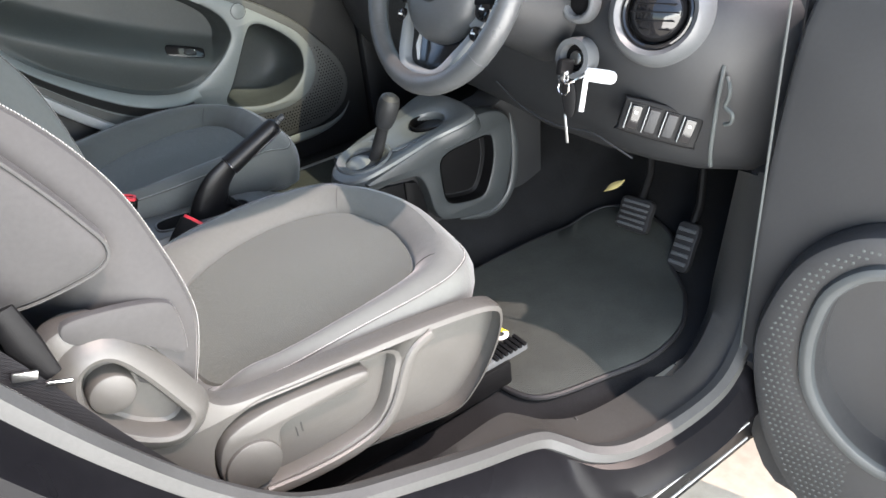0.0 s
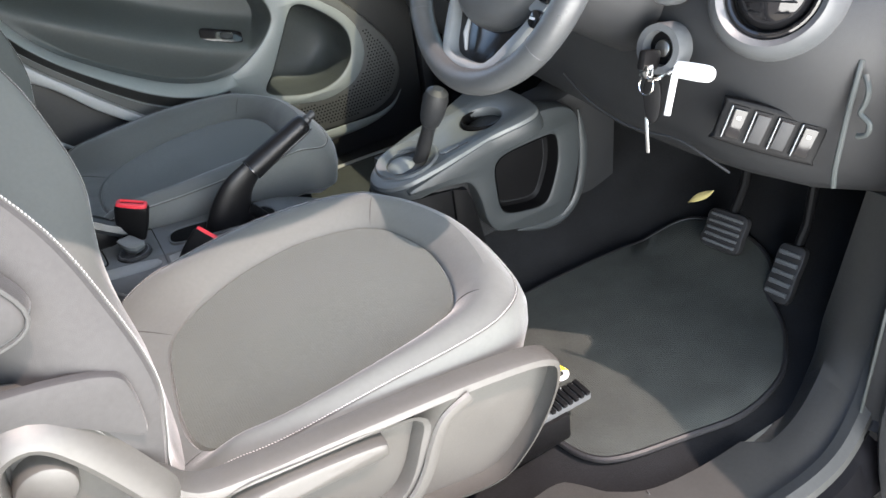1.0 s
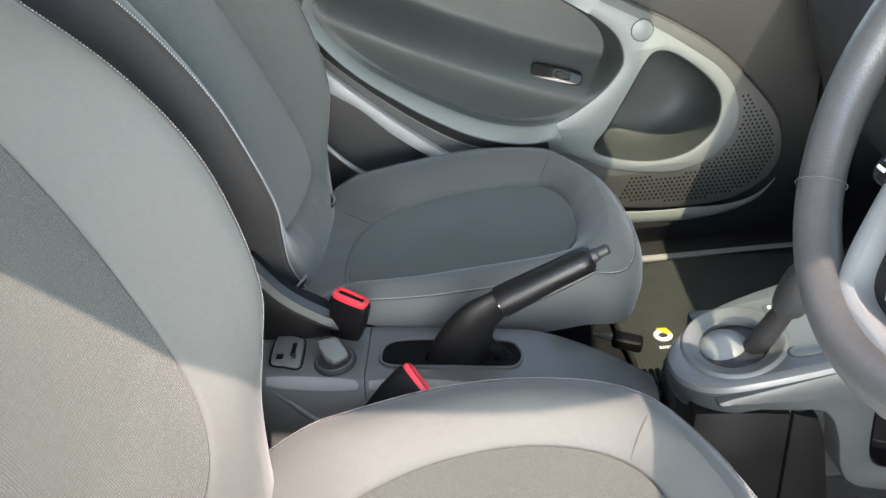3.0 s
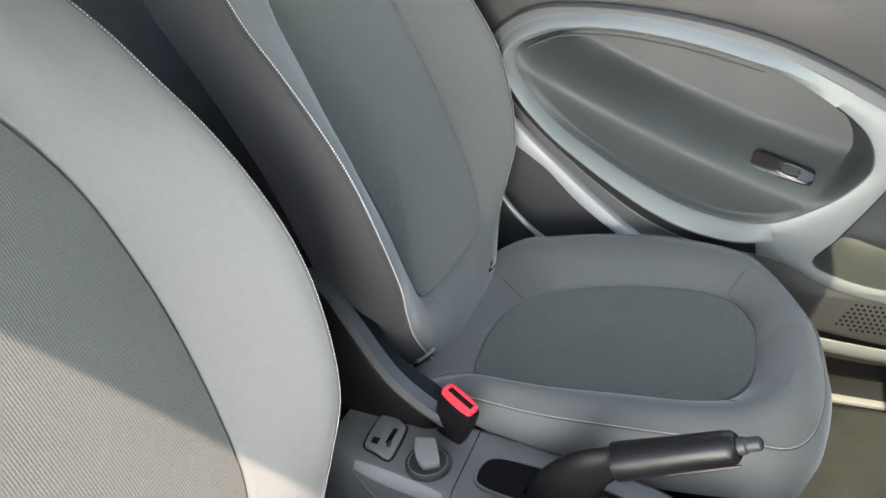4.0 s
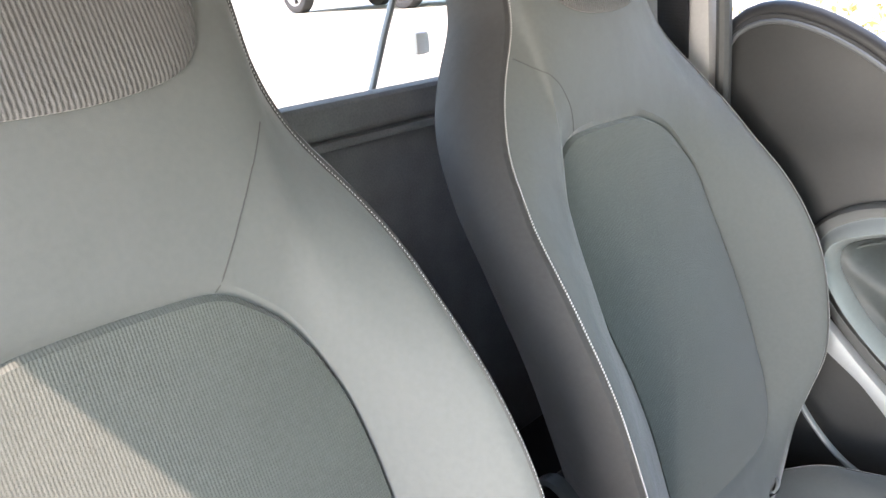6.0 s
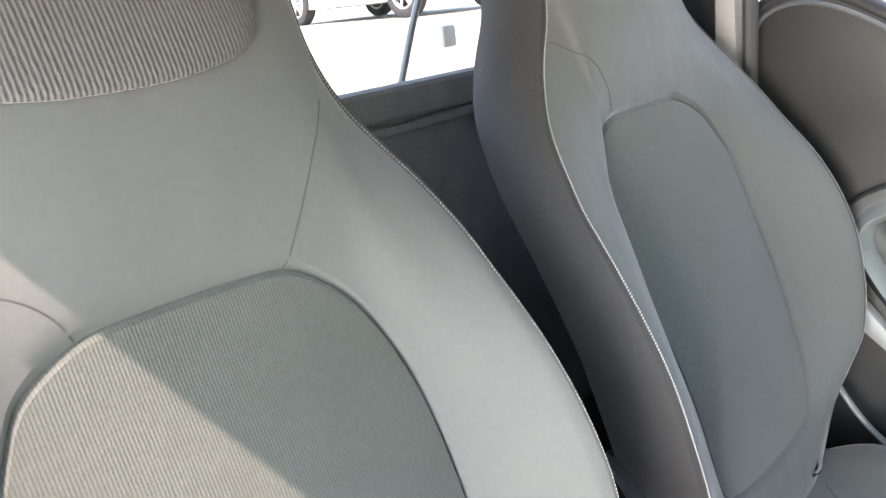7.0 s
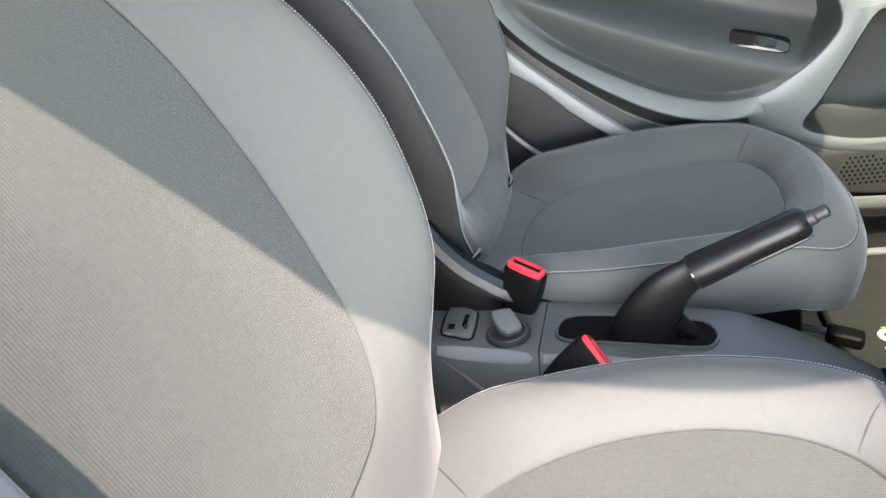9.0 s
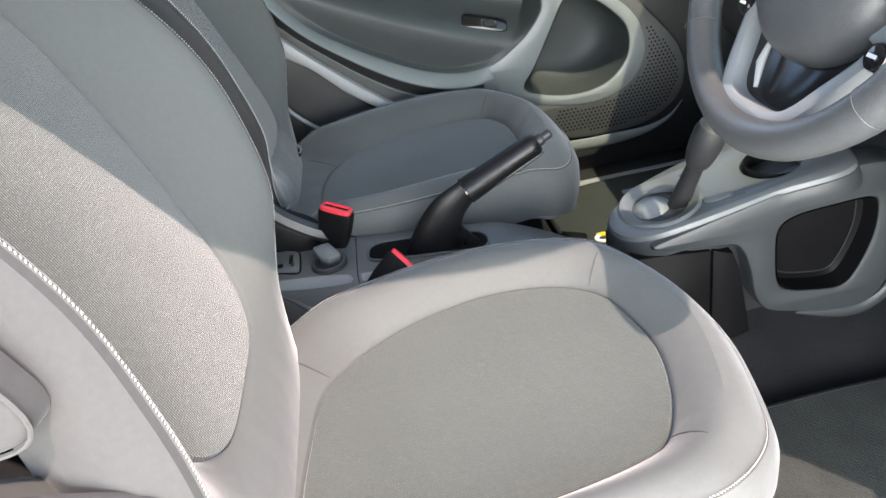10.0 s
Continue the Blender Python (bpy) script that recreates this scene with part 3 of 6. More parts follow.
    for sgn in (1, -1):
        part("seat_rail", rbox((0.50, 0.045, 0.05), 0.006, pose(ox - 0.13, oy + sgn * 0.185, 0.375)), "plastic_black", seat)
        runner = part("rail_runner", rbox((0.16, 0.030, 0.014), 0.003, pose(ox + 0.085, oy + sgn * 0.185, 0.404)), "plastic_grey", seat, "grey rail end")
        for k in range(7):
            part("runner_rib", rbox((0.007, 0.034, 0.006), 0.0012, pose(ox + 0.095 + 0.0105 * k, oy + sgn * 0.185, 0.413)), "plastic_black", runner)
    if not inner:
        return seat
    build_guide(seat, (-0.412, 0.530, 0.618), -16)
    build_guide(seat, (-0.402, 0.795, 0.620), 24)
    # recliner cover on the flank by the console
    flank = [(-0.52, 0.70), (-0.515, 0.77), (-0.485, 0.805), (-0.45, 0.79), (-0.42, 0.742), (-0.382, 0.678), (-0.325, 0.632), (-0.34, 0.575), (-0.42, 0.58), (-0.48, 0.62)]
    loop = smooth_loop([(a, b, 0) for a, b in flank], 60)
    m = axes((ox, oy - 0.225, 0), (1, 0, 0), (0, 0, 1), (0, -1, 0))
    part("hinge_cover", slab([(p.x, p.y) for p in loop], [], 0.045, 0.016, m), "plastic_black", seat, "black plastic recliner cover")
    band = smooth_loop([(-0.502, 0.800, 0), (-0.480, 0.812, 0), (-0.452, 0.796, 0), (-0.424, 0.748, 0), (-0.384, 0.680, 0), (-0.335, 0.637, 0), (-0.290, 0.612, 0)], 40, False)
    rings = []
    for i, p in enumerate(band):
        t = (band[min(i + 1, 39)] - band[max(i - 1, 0)]).normalized()
        w = Vector((t.y, -t.x)) * (0.003 + 0.009 * math.sin(math.pi * min(1, (i + 1) / 26) / 2))
        y0 = oy - 0.225
        rings.append([(ox + p.x - w.x, y0 - 0.030, p.y - w.y), (ox + p.x - w.x * 0.9, y0 - 0.047, p.y - w.y * 0.9), (ox + p.x, y0 - 0.050, p.y), (ox + p.x + w.x * 0.7, y0 - 0.044, p.y + w.y * 0.7), (ox + p.x + w.x, y0 - 0.020, p.y + w.y)])
    part("cover_edge", loft(rings, closed=False), "console", seat, "satin dark grey cover edge")
    return seat


driver = build_seat("bucket_seat", 0.0, 0.01, "grey cloth driver's seat with ribbed inserts and white stitching, partly sunlit", False, SEATS["driver"])
passenger = build_seat("bucket_seat", -0.025, 0.68, "dark grey cloth passenger seat with ribbed inserts and white stitching", True, SEATS["passenger"])

# driver's outer flank: valance, lever, height wheel, recliner
VAL = axes((0, -0.236, 0), (1, 0, 0), (0, 0, 1), (0, -1, 0))
val_loop = smooth_loop([(a, b, 0) for a, b in [(0.058, 0.585), (0.056, 0.55), (0.035, 0.505), (0.0, 0.462), (-0.045, 0.437), (-0.13, 0.452), (-0.23, 0.472), (-0.32, 0.488), (-0.40, 0.500), (-0.47, 0.53), (-0.53, 0.60), (-0.545, 0.69), (-0.540, 0.785), (-0.512, 0.838), (-0.462, 0.838), (-0.420, 0.785), (-0.395, 0.705), (-0.37, 0.664), (-0.32, 0.652), (-0.25, 0.645), (-0.18, 0.638), (-0.08, 0.627), (0.0, 0.614), (0.04, 0.602)]], 150)
recess = smooth_loop([(a, b, 0) for a, b in [(-0.345, 0.636), (-0.27, 0.630), (-0.19, 0.620), (-0.140, 0.606), (-0.146, 0.572), (-0.166, 0.525), (-0.195, 0.504), (-0.26, 0.498), (-0.33, 0.503), (-0.388, 0.523), (-0.402, 0.565), (-0.390, 0.612)]], 90)
oval = smooth_loop([(a, b, 0) for a, b in [(-0.500, 0.755), (-0.492, 0.790), (-0.468, 0.796), (-0.446, 0.765), (-0.420, 0.705), (-0.413, 0.680), (-0.432, 0.670), (-0.462, 0.688), (-0.489, 0.722)]], 60)
part("seat_valance", slab([(p.x, p.y) for p in val_loop], [[(p.x, p.y) for p in recess], [(p.x, p.y) for p in oval]], 0.032, 0.010, VAL), "plastic_warm", driver, "grained grey plastic side trim")
part("valance_recess", slab([(p.x, p.y) for p in recess], [], 0.010, 0.002, VAL), "plastic_warm", driver)
rim = [(p.x, p.y) for p in oval]
mound = [[(q.x, q.y, h) for q in offset_loop(rim, d)] for d, h in ((-0.030, 0.026), (-0.024, 0.036), (-0.015, 0.045), (-0.007, 0.048), (-0.002, 0.046), (0.0, 0.042), (0.002, 0.020), (0.006, 0.017))]
part("recliner_rim", moved(loft(mound, False, True), VAL), "plastic_warm", driver, "raised grey plastic rim")
part("recliner_wheel", disc(0.025, 0.030, 0.006, VAL @ Matrix.Translation((-0.474, 0.752, 0.012)), 40), "plastic_warm", driver, "round grey recliner knob")
lever = part("height_lever", slab([(p.x, p.y) for p in smooth_loop([(-0.402, 0.56, 0), (-0.394, 0.60, 0), (-0.372, 0.622, 0), (-0.32, 0.629, 0), (-0.25, 0.622, 0), (-0.19, 0.612, 0), (-0.181, 0.602, 0), (-0.19, 0.589, 0), (-0.26, 0.594, 0), (-0.312, 0.592, 0), (-0.322, 0.555, 0), (-0.342, 0.522, 0), (-0.382, 0.525, 0)], 80)], [], 0.034, 0.006, VAL @ Matrix.Translation((0, 0, 0.004))), "plastic_warm", driver, "grey plastic height lever")
part("lever_cap", disc(0.037, 0.006, 0.002, VAL @ Matrix.Translation((-0.361, 0.560, 0.037)), 40), "plastic_warm", lever)
for k in (0, 1):
    part("lever_mark", rbox((0.0016, 0.016, 0.001), 0.0, VAL @ Matrix.Translation((-0.290 + 0.008 * k, 0.548 + 0.004 * k, 0.0112))), "seam", driver)
part("valance_rib", tube(smooth_loop([(-0.075, -0.270, 0.612), (-0.108, -0.271, 0.600), (-0.126, -0.271, 0.572), (-0.141, -0.271, 0.538), (-0.160, -0.271, 0.510), (-0.188, -0.271, 0.491), (-0.24, -0.271, 0.484), (-0.30, -0.271, 0.488), (-0.355, -0.270, 0.497)], 40, False), 0.009, 8, squash=((0, 1, 0), 0.55)), "plastic_warm", driver)
# side airbag panel on the backrest's flank
air = smooth_loop([(a, b, 0) for a, b in [(-0.479, 1.02), (-0.455, 0.98), (-0.434, 0.940), (-0.424, 0.916), (-0.430, 0.899), (-0.455, 0.887), (-0.51, 0.875), (-0.56, 0.88), (-0.60, 0.92), (-0.62, 0.98), (-0.60, 1.05), (-0.54, 1.08), (-0.505, 1.06)]], 80)
AIR = axes((0, -0.371, 0), (1, -0.26, 0), (0, 0, 1))
air_rim = [(p.x * 1.033, p.y) for p in air]
part("airbag_panel", moved(loft([[(q[0], q[1], h) for q in (offset_loop(air_rim, d) if d else air_rim)] for d, h in ((0, -0.010), (0, 0.010), (0.0012, 0.0125), (0.004, 0.0145), (0.009, 0.0162))] + [[(-0.53 + (q[0] + 0.53) * k, 0.965 + (q[1] - 0.965) * k, h) for q in offset_loop(air_rim, 0.009)] for k, h in ((0.85, 0.0178), (0.6, 0.019), (0.3, 0.0195), (0.04, 0.0196))], False, True), AIR), "fabric_side", driver, "padded grey cloth airbag panel")
part("panel_seam", tube([AIR @ Vector((q[0], q[1], 0.0125)) for q in offset_loop(air_rim, -0.002)], 0.0018, 6, True), "fold", driver)

patch = smooth_loop([(a, b, 0) for a, b in [(-0.49, 0.850), (-0.446, 0.847), (-0.396, 0.832), (-0.384, 0.811), (-0.388, 0.760), (-0.411, 0.775), (-0.442, 0.800), (-0.49, 0.825)]], 50)
part("lower_side_patch", slab([(p.x, p.y) for p in patch], [], 0.010, 0.004, axes((0, -0.262, 0), (1, 0, 0), (0, 0, 1), (0, -1, 0))), "fabric_side", driver, "dark mesh cloth above the recliner")

# buckles beside the console


def build_buckle(base, top, across, label):
    base, top = Vector(base), Vector(top)
    ob = thing("seat_belt_buckle", base, label, "buckle", "buckles")
    up = (top - base).normalized()
    a = Vector(across)
    a = (a - up * a.dot(up)).normalized()
    b = up.cross(a)
    m = axes(base, a, b, up)
    h = (top - base).length
    loop = [(p.x, p.y) for p in smooth_loop([(-0.024, -0.010, 0), (0, -0.0125, 0), (0.024, -0.010, 0), (0.0265, 0, 0), (0.024, 0.010, 0), (0, 0.0125, 0), (-0.024, 0.010, 0), (-0.0265, 0, 0)], 40)]
    rings = [[Vector((p[0] * w, p[1] * w, h * t)) for p in loop] for t, w in ((0, 0.7), (0.3, 0.78), (0.6, 0.95), (0.9, 1.0), (0.97, 1.0), (1.0, 0.94))]
    part("buckle_body", moved(loft(rings, True, True), m), "plastic_black", ob)
    slot = [(-0.019, -0.0025), (0.019, -0.0025), (0.019, 0.0070), (-0.019, 0.0070)]
    part("release_button", slab([(p[0] * 0.9, p[1] * 0.88) for p in loop], [slot], 0.006, 0.0015, m @ Matrix.Translation((0, 0, h))), "red", ob, "red plastic release button")
    part("buckle_slot", slab(slot, [], 0.002, 0.0003, m @ Matrix.Translation((0, 0, h))), "plastic_black", ob)
    return ob


build_buckle((-0.296, 0.254, 0.580), (-0.224, 0.278, 0.630), (0.030, -0.030, -0.02), "driver side black belt buckle with red button")
build_buckle((-0.336, 0.416, 0.585), (-0.312, 0.408, 0.668), (0.043, -0.018, -0.012), "passenger side black belt buckle with red button")
stalk = thing("buckle_bracket", (-0.27, 0.43, 0.59), "black plastic bracket of the passenger buckle", "bracket")
part("bracket_arm", rbox((0.12, 0.016, 0.022), 0.004, pose(-0.285, 0.445, 0.592, 0, 4, -2)), "plastic_black", stalk)

# ---- rear console with handbrake ----


def section_loft(rows, yc, n=40):
    """Rows of x, half width at the top, half width at the foot, top z, foot z: rounded sections joined along x."""
    rings = []
    for x, wt, wb, zt, zb in rows:
        r = min(0.018, wt * 0.5)
        pts = [(-wb, zb), (-wb * 0.5 - wt * 0.5, (zb + zt) / 2), (-wt, zt - r), (-wt + r * 0.4, zt - r * 0.35), (-wt + r, zt), (0, zt + 0.001), (wt - r, zt), (wt - r * 0.4, zt - r * 0.35), (wt, zt - r), (wb * 0.5 + wt * 0.5, (zb + zt) / 2), (wb, zb)]
        rings.append([(x, yc - p.x, p.y) for p in smooth_loop([(a, b, 0) for a, b in pts], n, False)])
    v, f = loft(rings, False, False, closed=False)
    for k in (0, len(rings) - 1):
        o = len(v)
        v += [Vector(p) for p in rings[k]]
        f.append(tuple(range(o, o + n)))
    return v, f


def top_z(x):
    return 0.607 - 0.06 * (x + 0.34) - 0.9 * max(0.0, x + 0.085) ** 1.5


def console_section(x):
    """Section of the console across the car: near foot, near edge, top, far edge."""
    near = lerp_table(NEAR_EDGE, x)
    far = lerp_table(FAR_EDGE, x)
    z = top_z(x)
    low = z - 0.36
    return [(x, near - 0.052, z - low), (x, near - 0.050, z - 0.13), (x, near - 0.044, z - 0.085), (x, near - 0.034, z - 0.055), (x, near - 0.020, z - 0.030), (x, near - 0.011, z - 0.014), (x, near - 0.004, z - 0.0045), (x, near, z - 0.001), (x, near + 0.004, z), (x, (near + far) / 2, z), (x, far, z), (x, far + 0.008, z - 0.006), (x, far + 0.015, z - 0.04), (x, far + 0.02, z - low)]


NEAR_EDGE = [(-0.47, 0.352), (-0.42, 0.337), (-0.30, 0.324), (-0.235, 0.320), (-0.133, 0.306), (-0.05, 0.312), (0.03, 0.330), (0.08, 0.345)]
FAR_EDGE = [(-0.47, 0.43), (-0.42, 0.438), (-0.30, 0.430), (-0.2, 0.422), (-0.1, 0.412), (0.0, 0.395), (0.08, 0.375)]
rear = thing("rear_console", (-0.25, 0.36, 0.36), "grey plastic handbrake console between the seats", "console")
stations = [-0.47 + 0.011 * i for i in range(16)] + [-0.2968]
part("rear_body", loft([console_section(x) for x in stations], closed=False), "rear_console", rear, "smooth grey rear half")
part("front_body", loft([console_section(x) for x in [-0.2955 + 0.0125 * i for i in range(31)]], closed=False), "rear_console", rear)
part("rear_end", (lambda r: ([Vector(p) for p in r], [tuple(range(len(r)))]))(console_section(-0.47)), "rear_console", rear)


def console_band(xs, a, b, lift):
    """A strip laid on the near shoulder between two fractions of the section."""
    rings = []
    for k, x in enumerate(xs):
        sec = [Vector(p) for p in console_section(x)]
        taper = math.sin(math.pi * min(1, max(0.02, k / (len(xs) - 1)))) ** 0.15
        p, q = sec[a], sec[b]
        mid = (p + q) / 2
        out = Vector((0, -0.7, 0.7)) * lift
        rings.append([mid + (p - mid) * taper * 1.02, mid + (p - mid) * 0.8 * taper + out, mid + (q - mid) * 0.8 * taper + out, mid + (q - mid) * taper * 1.02])
    return loft(rings, closed=False)


# paler bands paint in the sun that the rounded shoulder catches
part("shoulder_highlight", console_band([-0.425 + 0.0045 * i for i in range(28)], 5, 7, 0.0010), "silver_dark", rear, "pale band for sunlight on the console shoulder")
part("shoulder_highlight", console_band([-0.291 + 0.007 * i for i in range(25)], 5, 7, 0.0010), "silver_dark", rear, "pale band for sunlight on the console shoulder")
crease = []
for i in range(30):
    x = -0.425 + 0.0048 * i
    sec = console_section(x)
    k = 5.2 - 3.4 * (i / 29) ** 0.7
    a, f = int(k), k - int(k)
    p = Vector(sec[a]).lerp(Vector(sec[a + 1]), f)
    crease.append(p)
part("flank_crease", tube(crease, [0.0005 + 0.004 * math.sin(math.pi * i / 29) for i in range(30)], 10, squash=((0, 0.9, -0.43), 0.45)), "rear_console", rear)
tilt = Matrix.Translation((0, 0, 0.607 - 0.06 * 0.34)) @ pose(0, 0, 0, 0, math.degrees(math.atan(0.06)), 0)
slot_loop = [(p.x, p.y) for p in smooth_loop([(-0.277, 0.362, 0), (-0.272, 0.385, 0), (-0.25, 0.394, 0), (-0.19, 0.392, 0), (-0.12, 0.384, 0), (-0.103, 0.376, 0), (-0.096, 0.355, 0), (-0.103, 0.336, 0), (-0.12, 0.332, 0), (-0.19, 0.338, 0), (-0.25, 0.342, 0), (-0.272, 0.348, 0)], 70)]
part("slot_rim", slab(offset_loop(slot_loop, -0.0035), [slot_loop], 0.004, 0.0015, tilt), "rear_console", rear, "satin grey slot rim")
# flat near-black plate paints the darkness of an uncut slot
part("slot_shade", slab(slot_loop, [], 0.0015, 0.0004, tilt), "gap", rear)
sock = [(p.x, p.y) for p in smooth_loop([(-0.424, 0.364, 0), (-0.425, 0.40, 0), (-0.420, 0.416, 0), (-0.405, 0.412, 0), (-0.389, 0.404, 0), (-0.385, 0.395, 0), (-0.383, 0.352, 0), (-0.388, 0.345, 0), (-0.404, 0.350, 0), (-0.419, 0.354, 0)], 50)]
plate = part("socket_panel", slab(sock, [], 0.005, 0.0018, tilt), "knob", rear, "grey socket cover")
part("panel_groove", tube([tilt @ Vector((q.x, q.y, 0.0012)) for q in offset_loop(sock, -0.0016)], 0.0012, 6, True), "plastic_black", rear)
part("socket", rbox((0.006, 0.026, 0.002), 0.0006, tilt @ Matrix.Translation((-0.396, 0.380, 0.0050))), "plastic_black", plate)
part("socket", rbox((0.009, 0.010, 0.002), 0.0006, tilt @ Matrix.Translation((-0.412, 0.366, 0.0050))), "plastic_black", plate)
part("socket_tab", rbox((0.005, 0.008, 0.004), 0.001, tilt @ Matrix.Translation((-0.393, 0.365, 0.006))), "plastic", plate)
KC = Vector((-0.337, 0.356, top_z(-0.337)))
part("knob_base", disc(0.028, 0.006, 0.003, Matrix.Translation(KC), 40), "plastic", rear)
part("knob_dish", tube([KC + Vector((0.0235 * math.cos(a), 0.0235 * math.sin(a), 0.0055)) for a in [2 * math.pi * i / 40 for i in range(40)]], 0.0012, 8, True), "rear_console", rear)
part("knob_stem", disc(0.0125, 0.014, 0.002, Matrix.Translation(KC + Vector((0, 0, 0.004))), 32), "plastic", rear)
cap = [(p.x, p.y) for p in smooth_loop([(-0.0195, 0.010, 0), (-0.0175, 0.015, 0), (-0.002, 0.0195, 0), (0.004, 0.0185, 0), (0.0185, -0.005, 0), (0.0185, -0.011, 0), (0.006, -0.019, 0), (0.0, -0.0185, 0), (-0.010, -0.010, 0)], 60)]
KT = Matrix.Translation(KC + Vector((0, 0, 0.013))) @ pose(0, 0, 0, 10, 5, 0)
knob_ob = part("mirror_knob", slab(cap, [], 0.0065, 0.0018, KT @ Matrix.Translation((0, 0, 0.006))), "knob", rear, "grey mirror adjusting knob")
part("knob_skirt", slab(offset_loop(cap, 0.0012), [], 0.0056, 0.001, KT), "console", knob_ob)
hb = thing("handbrake_lever", (-0.18, 0.355, 0.60), "raised black handbrake lever with grained grip", "handbrake")
low = smooth_loop([(-0.178, 0.357, 0.570), (-0.174, 0.356, 0.598), (-0.164, 0.354, 0.630), (-0.145, 0.350, 0.662), (-0.114, 0.347, 0.687)], 22, False)
rad = [0.056 - 0.0365 * min(1, (i / 20)) ** 0.72 for i in range(22)]
part("lever_arm", tube(low, rad, 24, squash=((0, 1, 0), 0.45)), "grip", hb, "smooth black lever body")
boot = [Vector((-0.140, 0.354, 0.618)) + Vector((0.030, 0.0, -0.034)) * (i / 16) for i in range(17)]
part("lever_boot", tube(boot, [0.0125 + (0.0006 if i % 4 < 2 else -0.0002) - 0.0003 * i for i in range(17)], 20, squash=((0, 1, 0), 0.85)), "grip", hb, "ribbed rubber boot")
grip = [Vector((-0.116, 0.347, 0.685)) + Vector((0.111, -0.002, 0.054)) * t for t in (0, 0.02, 0.1, 0.3, 0.6, 0.9, 0.97, 1.0)]
part("grip", tube(grip, [0.0198, 0.0200, 0.0200, 0.0190, 0.0176, 0.0168, 0.0155, 0.012], 28), "grip", hb, "grained black grip")
part("grip_line", tube([p + Vector((0.009, -0.011, -0.011)) for p in grip[2:7]], [0.0006, 0.0022, 0.0028, 0.0022, 0.0006], 8), "grip", hb)
part("grip_ring", tube([grip[0], grip[0] + Vector((0.002, 0, 0.001))], 0.0203, 24), "gloss_black", hb)
part("release_knob", tube([grip[-1], grip[-1] + Vector((0.006, 0, 0.003)), grip[-1] + Vector((0.008, 0, 0.004)), grip[-1] + Vector((0.018, 0, 0.0088)), grip[-1] + Vector((0.020, 0, 0.0097))], [0.0085, 0.0085, 0.0068, 0.0068, 0.004], 18), "plastic", hb, "dark push button")

# ---- front console with gear lever ----
front = thing("gear_console", (0.30, 0.345, 0.36), "grey plastic gear lever console with open side tray", "console")
part("console_body", section_loft([(0.088, 0.03, 0.045, 0.572, 0.36), (0.10, 0.045, 0.055, 0.580, 0.36), (0.13, 0.062, 0.066, 0.586, 0.36), (0.18, 0.077, 0.076, 0.594, 0.36), (0.22, 0.078, 0.062, 0.602, 0.36), (0.27, 0.050, 0.050, 0.610, 0.36), (0.36, 0.045, 0.045, 0.632, 0.36), (0.50, 0.045, 0.05, 0.65, 0.36), (0.53, 0.05, 0.05, 0.66, 0.36), (0.62, 0.06, 0.05, 0.68, 0.36)], 0.328, 48), "plastic", front)
deck = Matrix.Translation((0, 0, 0.560)) @ pose(0, 0, 0, 0, -11.5, 0)
deck_loop = [(p.x, p.y) for p in smooth_loop([(0.085, 0.310, 0), (0.095, 0.275, 0), (0.125, 0.252, 0), (0.18, 0.244, 0), (0.30, 0.241, 0), (0.42, 0.241, 0), (0.42, 0.430, 0), (0.30, 0.418, 0), (0.22, 0.408, 0), (0.165, 0.395, 0), (0.12, 0.368, 0), (0.094, 0.342, 0)], 90)]
gate = ring_loop(0.054, 44, (0.168, 0.322), 0.058)
cup = ring_loop(0.040, 36, (0.335, 0.315))
part("gear_deck", slab(deck_loop, [gate, cup], 0.020, 0.008, deck), "deck", front, "satin blue-grey shift surround")
part("deck_skirt", moved(loft([[(q[0], q[1], h) for q in (offset_loop(deck_loop, d) if d else deck_loop)] for d, h in ((0.004, 0.0145), (-0.0015, 0.010), (-0.004, 0.0), (-0.004, -0.010), (-0.003, -0.018), (0.004, -0.023), (0.02, -0.026))]), deck), "console", front, "rounded grey nose of the console")
part("gate_ring", moved(loft([[(x, y, h) for x, y in ring_loop(r, 48, (0.168, 0.322), r * 1.07)] for r, h in ((0.0625, 0.0190), (0.0605, 0.0222), (0.058, 0.0236), (0.055, 0.0230), (0.050, 0.0200), (0.0445, 0.0175), (0.042, 0.0172), (0.0405, 0.0160), (0.040, 0.0100))]), deck), "deck", front, "satin grey dished ring")
part("gate_floor", slab(offset_loop(gate, -0.002), [], 0.010, 0.001, deck), "plastic", front)
part("gate_ball", loft([[(0.156 + 0.034 * math.cos(e) * math.cos(a), 0.332 + 0.034 * math.cos(e) * math.sin(a), 0.588 + 0.026 * math.sin(e)) for a in [2 * math.pi * i / 24 for i in range(24)]] for e in (0, 0.4, 0.8, 1.2, 1.5)], False, True), "silver_dark", front, "smooth grey lever ball")
part("cup_holder", loft([[(0.335 * 0.98 + r * math.cos(a), 0.315 + r * math.sin(a), z) for a in [2 * math.pi * i / 32 for i in range(32)]] for r, z in ((0.0405, 0.645), (0.039, 0.62), (0.036, 0.59), (0.034, 0.585))], False, True), "plastic_black", front, "dark round cup holder")
part("park_button", slab([(p.x, p.y) for p in smooth_loop([(0.225, 0.272, 0), (0.25, 0.268, 0), (0.258, 0.276, 0), (0.248, 0.286, 0), (0.227, 0.288, 0), (0.218, 0.281, 0)], 30)], [], 0.0215, 0.001, deck), "deck", front, "small grey button")
